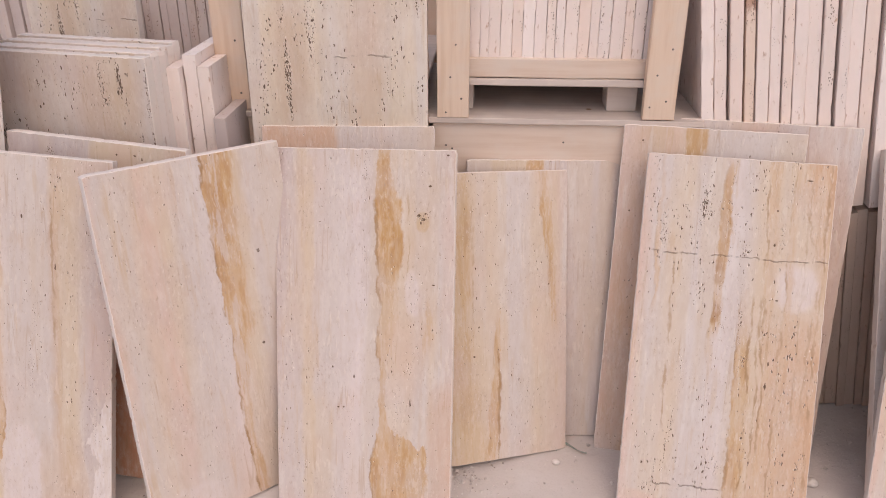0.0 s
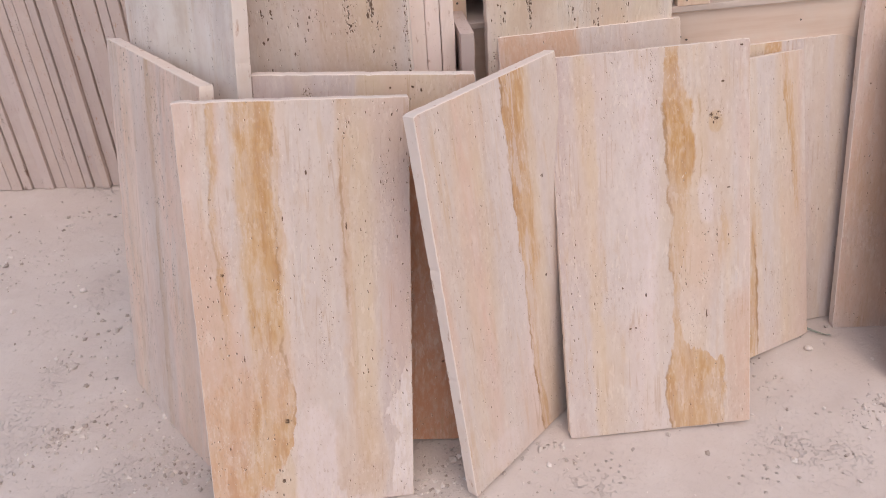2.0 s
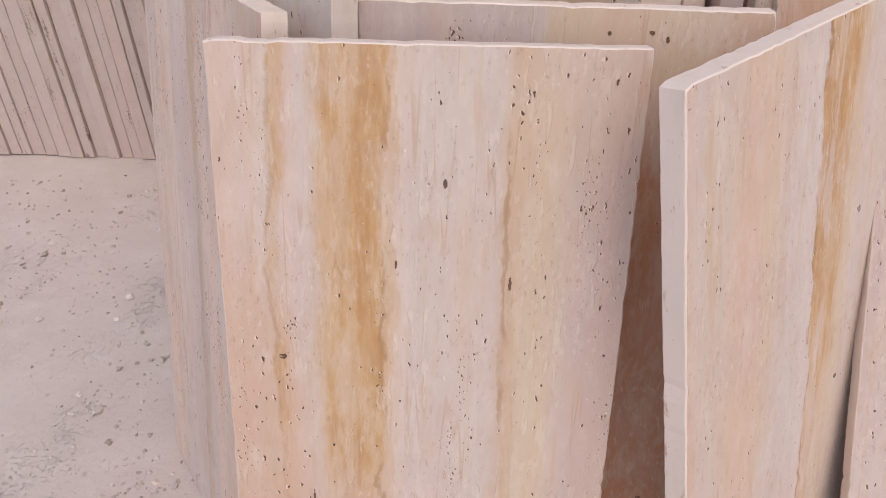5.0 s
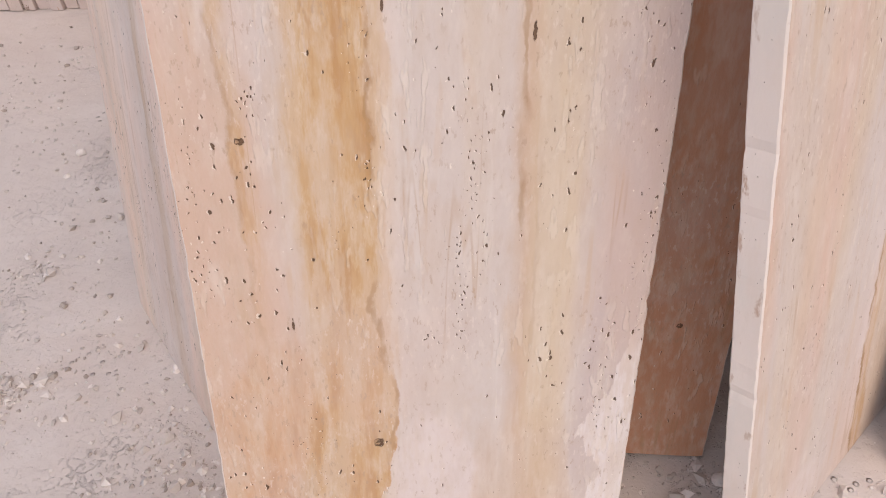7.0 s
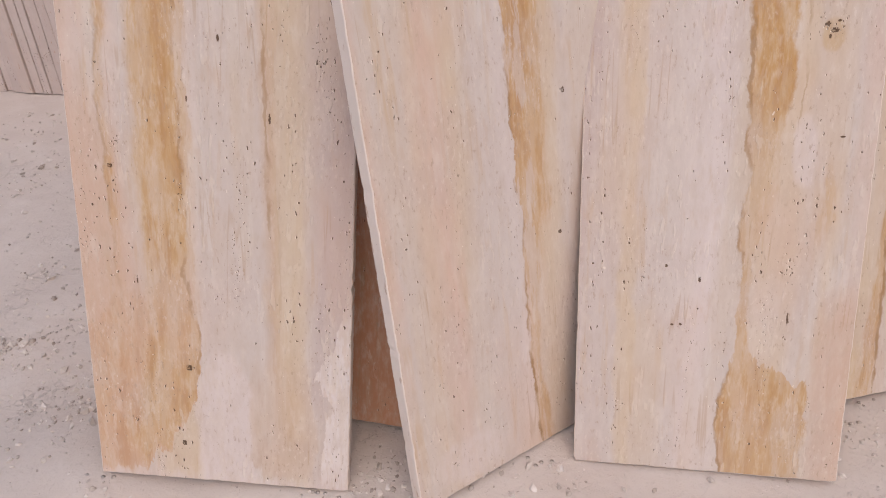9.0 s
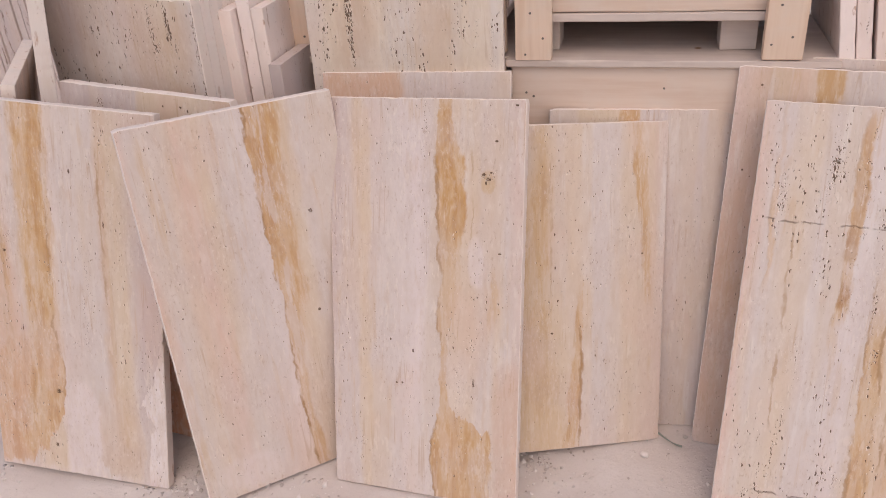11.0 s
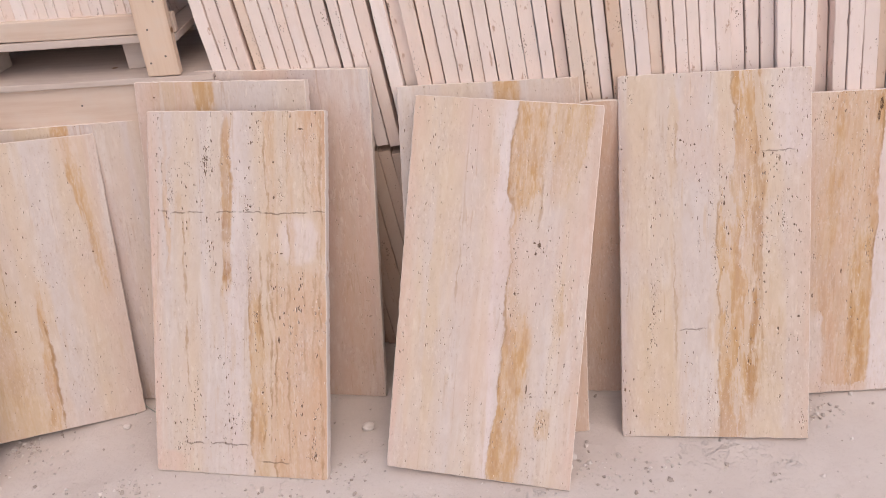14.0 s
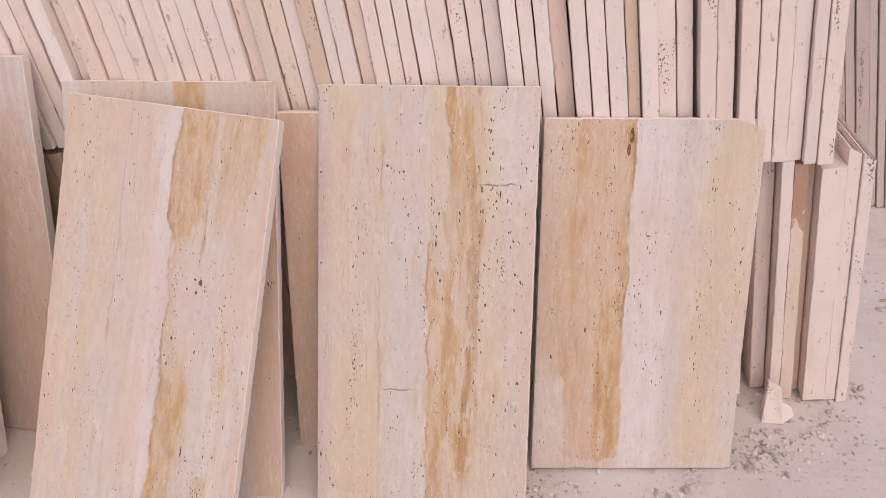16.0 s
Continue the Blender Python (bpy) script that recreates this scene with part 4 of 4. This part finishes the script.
leaning_slab(VEIN_DULL, "dull pink travertine slab behind a cracked one", (0.438, 1.705, -8.6, 15.3, -0.0), 0.400, 0.800, seed=19)
leaning_slab(VEIN_ROSE, "rose-tan travertine slab leaning behind two others", (0.573, 1.759, -6.7, 12.9, 0.6), 0.400, 0.798, th=0.022, seed=20)
leaning_slab(VEIN_BACK_B, "pale travertine slab with an ochre streak, half hidden", (0.115, 1.722, 5.2, 14.4, 0.7), 0.400, 0.700, th=0.022, seed=21)
leaning_slab(VEIN_BACK, "grey-pink travertine slab peeping out behind a crooked one", (1.049, 1.565, -0.4, 24.2, 0.3), 0.400, 0.800, seed=22)
leaning_slab(VEIN_TAN, "short tan travertine slab wedged behind its neighbours", (1.455, 1.700, -4.8, 14.0, -1.1), 0.400, 0.700, seed=23)
leaning_slab(VEIN_SIDE, "cream travertine slab set obliquely, with a thick pale top", (-1.287, 1.850, -57.2, 11.2, -0.6), 0.425, 0.835, th=0.026, seed=24)
leaning_slab(VEIN_SHADE_BROWN, "brownish travertine slab behind others, lower part darkened for shade", (-0.907, 1.546, -5.2, 8.3, 3.6), 0.398, 0.797, seed=25)

# ---- second row ----
leaning_slab(VEIN_CORNER, "travertine slab with an orange corner below a taller slab", (-0.356, 1.635, 3.1, 16.4, 0.1), 0.400, 0.800, seed=31, group="second row slabs")
leaning_slab(VEIN_PALE, "tall buff travertine slab with open pits and hairline crack", (-0.385, 1.828, 4.0, 2.5, 0.0), 0.405, 1.25, seed=32, group="second row slabs")
leaning_slab(VEIN_WHITE, "whitish travertine slab standing behind an oblique slab", (-1.202, 1.851, -51.5, 8.5, 0.0), 0.385, 1.15, th=0.03, seed=33, group="second row slabs")
for k in range(6):
    leaning_slab(VEIN_ROUGH, "buff travertine slab in an upright stack with pale top", (-0.960 + 0.003 * (k % 3), 1.760 + 0.029 * k, -10.0, 2.0, 0.0), 0.405, 0.950 + 0.004 * (k % 2), th=0.027, seed=40 + k, group="upright slab stack")
leaning_slab(VEIN_PALE, "beige travertine slab standing beyond the upright stack", (-1.14, 2.28, -3.0, 3.0, 0.0), 0.32, 0.985, th=0.03, seed=47, group="second row slabs")


# ---- stacks of slabs on edge ----
def stack_mesh(th, depth, h, rng, cut=0.0):
    """A slab on edge: a narrow sawn front with a wavy arris."""
    n = 44
    bm = bmesh.new()
    rows = []
    lx = rx = fy = 0.0
    for k in range(n + 1):
        z = h * k / n
        lx = 0.6 * lx + rng.gauss(0, 0.00022)
        rx = 0.6 * rx + rng.gauss(0, 0.00022)
        fy = 0.7 * fy + rng.gauss(0, 0.0003)
        c = 0.0006 + abs(rng.gauss(0, 0.0006)) + (0.003 * rng.random() if rng.random() < 0.05 else 0)
        c2 = 0.0006 + abs(rng.gauss(0, 0.0006)) + (0.003 * rng.random() if rng.random() < 0.05 else 0)
        rows.append([bm.verts.new(p) for p in ((lx, depth, z), (lx, fy + c, z), (lx + c, fy, z), (th + rx - c2, fy, z), (th + rx, fy + c2, z), (th + rx, depth, z))])
    for v in rows[-1]:
        v.co.z -= cut * v.co.x / th
    for a, b in zip(rows, rows[1:]):
        for i in range(6):
            bm.faces.new((a[i], a[(i + 1) % 6], b[(i + 1) % 6], b[i]))
    bm.faces.new(list(reversed(rows[0])))
    bm.faces.new(rows[-1])
    bmesh.ops.recalc_face_normals(bm, faces=bm.faces)
    me = bpy.data.meshes.new("slab_on_edge")
    bm.to_mesh(me)
    bm.free()
    return me


def slab_stack(material, label, group, x0, x1, y, z, h, depth, seed, turn=0.0, tilt=0.0, y_wild=0.004, pitch=0.0285, gap=0.0014, loose=0.08):
    """Slabs side by side from x0 to x1, front edges about y, each one a thing."""
    rng = random.Random(seed)
    kinds = []
    for k in range(9):
        th = pitch * rng.choice((0.72, 0.85, 0.95, 1.0, 1.05, 1.2))
        me = stack_mesh(th, depth, h * rng.uniform(0.985, 1.01), rng)
        me.materials.append(material)
        kinds.append((th, me))
    x = x0
    made = []
    while x < x1:
        th, me = rng.choice(kinds)
        ob = new("slab_on_edge", me)
        back = abs(rng.gauss(0, y_wild)) + (0.02 if rng.random() < loose else 0)
        base = Vector((x0, y, 0))
        p = Matrix.Translation(base) @ pose(0, 0, 0, 0, 0, turn) @ Vector((x - x0, back, 0))
        ob.matrix_world = pose(p.x, p.y, z + rng.uniform(-0.002, 0.002), 0, tilt + rng.gauss(0, 0.05), turn + rng.gauss(0, 0.2))
        tagged(ob, label, "stone slab", group)
        made.append(ob)
        x += (th + gap) / math.cos(radians(tilt)) + (rng.uniform(0.002, 0.008) if rng.random() < loose else abs(rng.gauss(0, 0.0004)))
    return made


upper = slab_stack(EDGE, "pale travertine slab on edge in a stack's upper tier", "upper stack tier", 0.674, 2.445, 1.925, 0.578, 0.80, 0.40, 51, turn=-2.0, tilt=-8.0, y_wild=0.008, gap=0.0022, loose=0.12)
slab_stack(EDGE_SHADED, "brownish travertine slab on edge under a stack, dimmed for shade", "lower stack tier", 0.76, 1.75, 1.930, 0.0, 0.567, 0.40, 66, turn=-2.0, tilt=-8.5, y_wild=0.007, gap=0.0009)
slab_stack(EDGE, "travertine slab on edge on the ground under a stack", "lower stack tier", 1.79, 2.395, 1.894, 0.0, 0.567, 0.40, 52, turn=-2.0, tilt=-8.5, y_wild=0.009, loose=0.14)
slab_stack(EDGE_GREY, "weathered grey travertine slab on edge in a far stack", "far stack beside the yard", -2.75, -1.02, 3.165, 0.0, 0.95, 0.40, 53, turn=-10.4, tilt=0.3, gap=0.0034, pitch=0.036, y_wild=0.010)
slab_stack(EDGE_GREY, "travertine slab on edge in a far stack past the pile", "far stack past the pile", 2.80, 4.0, 2.74, 0.0, 0.95, 0.40, 54, tilt=-14.0, gap=0.0028)
slab_stack(EDGE, "pale travertine slab packed in a wooden crate", "slabs in the crate", 0.108, 0.510, 1.958, 0.867, 0.47, 0.40, 55, y_wild=0.0006, pitch=0.0275, gap=0.0002, loose=0.0)
slab_stack(EDGE, "short row of travertine slabs on edge beside a crate", "slabs beside the crate", -0.548, -0.475, 1.80, 0.0, 0.925, 0.40, 56)
slab_stack(EDGE_GREY, "low grey slab on edge beside a crate", "slabs beside the crate", -0.452, -0.430, 1.79, 0.0, 0.80, 0.40, 57)
slab_stack(EDGE_GREY, "grey travertine slab on edge in the back row", "back row stack", -0.90, -0.50, 2.42, 0.0, 1.25, 0.40, 58)


# the open end of the lower tier: uneven slabs, two set back, two with broken corners
end_rng = random.Random(65)
for x, th, back, high, cut, mat, label in ((2.438, 0.029, 0.035, 0.57, 0.0, EDGE, "travertine slab pushed back in a stack's lower tier"), (2.4695, 0.021, 0.0, 0.585, 0.0, EDGE, "narrow pale travertine slab at a stack's end"),
                                           (2.4925, 0.025, 0.003, 0.578, 0.0, EDGE_RUST, "rust-stained travertine slab near a stack's end"), (2.519, 0.021, 0.034, 0.575, 0.0, EDGE_BROWN, "brown travertine slab pushed back near a stack's end"),
                                           (2.5415, 0.044, 0.0, 0.572, 0.0, EDGE, "thick pale travertine slab at a stack's end"), (2.587, 0.0235, 0.004, 0.615, 0.028, EDGE, "travertine slab with a broken corner at a stack's end"),
                                           (2.612, 0.022, 0.0, 0.605, 0.026, EDGE, "outermost travertine slab with a broken corner")):
    me = stack_mesh(th, 0.40, high, end_rng, cut)
    me.materials.append(mat)
    ob = tagged(new("slab_on_edge", me), label, "stone slab", "lower stack tier")
    ob.matrix_world = pose(x, 1.872 + back - 0.035 * (x - 2.438), 0.0, 0, -8.5, -2.0)

# pitted, brown and rusty slabs within the upper tier
for x, mat, label in ((0.785, EDGE_RUST, "travertine slab on edge with a rusty stain"), (1.475, EDGE_PITTED, "deeply pitted travertine slab on edge"), (1.505, EDGE_PITTED, "pitted greyish travertine slab on edge"),
                      (1.568, EDGE_BROWN, "brown-stained travertine slab on edge"), (1.645, EDGE_PITTED, "travertine slab on edge dotted with pits"), (2.12, EDGE_BROWN, "brownish travertine slab on edge near the end")):
    ob = min(upper, key=lambda o: abs(o.location.x + 0.014 - x))
    ob.data = ob.data.copy()
    ob.data.materials[0] = mat
    tagged(ob, label, "stone slab", "upper stack tier")


# ---- crates ----
def nail_mesh():
    """A sunken nail head, facing -y."""
    bm = bmesh.new()
    bmesh.ops.create_cone(bm, cap_ends=True, segments=9, radius1=0.0026, radius2=0.0021, depth=0.0016)
    bmesh.ops.rotate(bm, verts=bm.verts, cent=(0, 0, 0), matrix=Matrix.Rotation(radians(90), 3, "X"))
    me = bpy.data.meshes.new("nail")
    bm.to_mesh(me)
    bm.free()
    me.materials.append(NAIL)
    return me


NAIL_HEAD = nail_mesh()


def drive_nail(post, x, z):
    nail = new("nail", NAIL_HEAD)
    nail.parent = post
    nail.location = (x, -0.0004, z)


def crate(x0, x1, y, z, h, label, seed, beam=True):
    """A pine crate on a pallet: corner posts, rails, deck board and blocks."""
    rng = random.Random(seed)
    root = tagged(new("wooden_crate"), label, "crate", "pine crates")
    root.location = (x0, y, z)

    def put(name, size, at, mat=PINE, rot=(0, 0, 0)):
        ob = part(name, board(*size, rng), mat, root)
        ob.matrix_basis = pose(*at, *rot)
        return ob

    w = x1 - x0
    for yy in (0.0, 0.50):
        for px in (0.0, w - 0.073):
            post = put("post", (0.073, 0.020, h), (px, yy, 0.0 if px == 0 else 0.003))
            if yy == 0.0:
                for nx, nz in ((0.02, 0.022), (0.052, 0.036), (0.030, 0.10), (0.047, 0.165), (0.022, 0.27)):
                    drive_nail(post, nx + rng.uniform(-0.006, 0.006), nz + rng.uniform(-0.01, 0.01))
        if beam:
            put("rail", (w, 0.018, 0.043), (0, yy + 0.034, 0.088), PINE_PALE)
        put("rail", (w, 0.018, 0.06), (0, yy + 0.021, h - 0.10))
    if beam:
        put("deck", (w, 0.47, 0.016), (0, 0.028, 0.070), PINE_GREY)
        put("back_board", (w - 0.15, 0.016, 0.066), (0.075, 0.482, 0.002), PINE)
        for xx in (0.0, w - 0.145):
            for yy in (0.075, 0.38):
                put("block", (0.082 if xx == 0 else 0.07, 0.09, 0.069), (xx, yy, 0.001), PINE_GREY)
    return root


crate(0.036, 0.580, 1.912, 0.779, 0.62, "pine crate on a pallet, packed with pale slabs", 61)
crate(-0.487, 0.012, 1.950, 0.781, 0.62, "pine crate in the second row, mostly hidden", 62)


def lower_crate(x0, x1, y, top, label, seed):
    rng = random.Random(seed)
    root = tagged(new("wooden_crate"), label, "crate", "pine crates")
    root.location = (x0, y, 0)
    w = x1 - x0
    for name, size, at, mat in (("rail", (w, 0.022, 0.135), (0, 0, top - 0.150), PINE_PALE), ("rail", (w, 0.022, 0.072), (0, 0.55, top - 0.088), PINE),
                                ("deck", (w + 0.02, 0.60, 0.014), (-0.01, -0.012, top - 0.014), PINE_GREY),
                                ("post", (0.073, 0.02, top - 0.152), (0, 0.003, 0), PINE), ("post", (0.073, 0.02, top - 0.152), (w - 0.073, 0.003, 0), PINE),
                                ("back_panel", (w, 0.02, top - 0.1), (0, 0.50, 0), PINE_GREY)):
        ob = part(name, board(*size, rng), mat, root)
        ob.matrix_basis = pose(*at)
        if name == "rail" and at[1] == 0:
            for nx in (0.03, 0.045, w * 0.5, w - 0.05, w - 0.03):
                drive_nail(ob, nx, size[2] * rng.uniform(0.3, 0.75))
    return root


lower_crate(0.026, 0.64, 1.925, 0.779, "lower pine crate with a dusty top under another crate", 63)
lower_crate(-0.487, 0.012, 1.950, 0.779, "lower pine crate in the second row with a dusty top", 64)


# ---- loose chips and small stones ----
def chip(bm, rng, x, y, r, z=0.0):
    """One broken chip: a squashed, jittered octahedron-like lump."""
    m = pose(x, y, z + r * 0.25, rng.uniform(0, 40), rng.uniform(0, 40), rng.uniform(0, 360))
    flat = rng.uniform(0.35, 0.8)
    top = [(math.cos(a) * r * rng.uniform(0.6, 1.2), math.sin(a) * r * rng.uniform(0.5, 1.0)) for a in [k * math.tau / 5 + rng.uniform(-0.3, 0.3) for k in range(5)]]
    ring = [bm.verts.new(m @ Vector((px, py, rng.uniform(-0.2, 0.2) * r * flat))) for px, py in top]
    a = bm.verts.new(m @ Vector((rng.uniform(-0.3, 0.3) * r, rng.uniform(-0.3, 0.3) * r, r * flat)))
    b = bm.verts.new(m @ Vector((0, 0, -r * flat)))
    for k in range(5):
        bm.faces.new((ring[k], ring[(k + 1) % 5], a))
        bm.faces.new((ring[(k + 1) % 5], ring[k], b))


rng = random.Random(77)
bm = bmesh.new()
for _ in range(6500):
    x, y = rng.uniform(-2.6, 3.4), rng.uniform(0.75, 2.9)
    chip(bm, rng, x, y, min(0.009, 0.0015 + rng.expovariate(1 / 0.0021)), ground_height(x, y))
for _ in range(900):
    x, y = rng.uniform(-2.6, -1.0), rng.uniform(1.2, 2.9)
    if noise.noise((x * 5, y * 5, 3.3)) > -0.05:
        chip(bm, rng, x, y, rng.uniform(0.0028, 0.0065), ground_height(x, y) + 0.0008)
piles = [(-1.42, 1.68, 0.09, 110), (-1.73, 2.49, 0.10, 60), (-1.63, 2.77, 0.08, 50), (-1.80, 2.35, 0.06, 40), (-1.37, 2.12, 0.10, 50), (-1.20, 1.78, 0.10, 60), (-1.14, 1.52, 0.09, 170), (-1.18, 1.62, 0.08, 80), (-1.49, 1.96, 0.05, 40), (-1.43, 1.70, 0.04, 60),
         (-0.61, 1.40, 0.07, 130), (-0.53, 1.50, 0.06, 60), (-0.44, 1.32, 0.06, 50), (-0.31, 1.42, 0.05, 30), (0.13, 1.56, 0.08, 110), (0.42, 1.44, 0.05, 60), (0.34, 1.41, 0.05, 40), (0.72, 1.36, 0.09, 170), (0.90, 1.45, 0.06, 50), (1.44, 1.46, 0.06, 60),
         (1.57, 1.44, 0.05, 30), (1.96, 1.60, 0.05, 90), (2.21, 1.61, 0.06, 60), (2.40, 1.71, 0.06, 240), (2.55, 1.80, 0.10, 150), (2.63, 1.90, 0.06, 50), (2.82, 2.26, 0.15, 90), (-1.9, 2.2, 0.2, 60)]
for px, py, spread, n in piles:
    for _ in range(n):
        x, y = rng.gauss(px, spread * 0.6), rng.gauss(py, spread * 0.5)
        chip(bm, rng, x, y, min(0.013, 0.0016 + rng.expovariate(1 / 0.0022)), ground_height(x, y))
tagged(link_mesh("stone_chips", bm, PEBBLE), "scattered broken stone chips and grit on dusty ground", "stone chips", kind="stuff")

for x, y, r, label in ((0.935, 1.606, 0.015, "small pale stone lying on the dusty ground"), (0.341, 1.642, 0.010, "small pinkish stone lying near a slab foot"), (-0.50, 1.475, 0.010, "pebble lying in the shade between slabs"),
                       (1.385, 1.455, 0.012, "broken chip lying beside a slab foot"), (-1.52, 2.29, 0.010, "dark chip lying on open ground"), (2.83, 2.05, 0.013, "pale pebble on open ground")):
    bm = bmesh.new()
    bmesh.ops.create_icosphere(bm, subdivisions=2, radius=r)
    for v in bm.verts:
        v.co *= 1 + 0.22 * noise.noise(v.co * 90 + Vector((x * 9, y * 7, 0)))
        v.co.z *= 0.62
    st = tagged(link_mesh("stone", bm, PEBBLE), label, "stone", "loose stones")
    st.location = (x, y, ground_height(x, y) + r * 0.45)

# a broken slab piece and a strap scrap
bm = bmesh.new()
shard = random.Random(91)
outline = ((0.0, 0.0), (0.040, 0.002), (0.062, 0.022), (0.055, 0.041), (0.036, 0.049), (0.030, 0.083), (0.004, 0.092))
rings = [[bm.verts.new((x + shard.uniform(-0.002, 0.002), y + shard.uniform(-0.003, 0.003), h)) for x, h in outline] for y in (0.0, 0.024)]
bm.faces.new(rings[0])
bm.faces.new(list(reversed(rings[1])))
for k in range(len(outline)):
    bm.faces.new((rings[0][k], rings[1][k], rings[1][(k + 1) % len(outline)], rings[0][(k + 1) % len(outline)]))
bmesh.ops.recalc_face_normals(bm, faces=bm.faces)
bmesh.ops.bevel(bm, geom=list(bm.edges), offset=0.0015, segments=1, affect="EDGES")
piece = tagged(link_mesh("stone_offcut", bm, EDGE), "small broken whitish slab offcut standing against the stack foot", "stone offcut")
piece.matrix_world = pose(2.435, 1.800, -0.004, -22, 0, -8)

# a torn scrap of green packing strap
bm = bmesh.new()
sides = []
for k in range(15):
    f = k / 14
    a = 2.6 * f + 0.5 * math.sin(6 * f)
    p = Vector((0.075 * f - 0.02 * math.sin(3 * f), 0.022 * math.sin(4.2 * f), 0.004 + 0.010 * math.sin(math.pi * f) ** 2))
    n = Vector((-math.sin(a) * 0.3, math.cos(a), 0.35)).normalized() * 0.006
    sides.append([bm.verts.new(q) for q in (p - n, p + n, p + n + Vector((0, 0, 0.0012)), p - n + Vector((0, 0, 0.0012)))])
for a, b in zip(sides, sides[1:]):
    for i in range(4):
        bm.faces.new((a[i], a[(i + 1) % 4], b[(i + 1) % 4], b[i]))
bm.faces.new(sides[0])
bm.faces.new(list(reversed(sides[-1])))
bmesh.ops.recalc_face_normals(bm, faces=bm.faces)
strap = tagged(link_mesh("packing_strap", bm, GREEN), "torn scrap of green packing strap on dusty ground", "strap")
strap.matrix_world = pose(0.345, 1.690, ground_height(0.38, 1.69) - 0.001, 0, 0, 8)
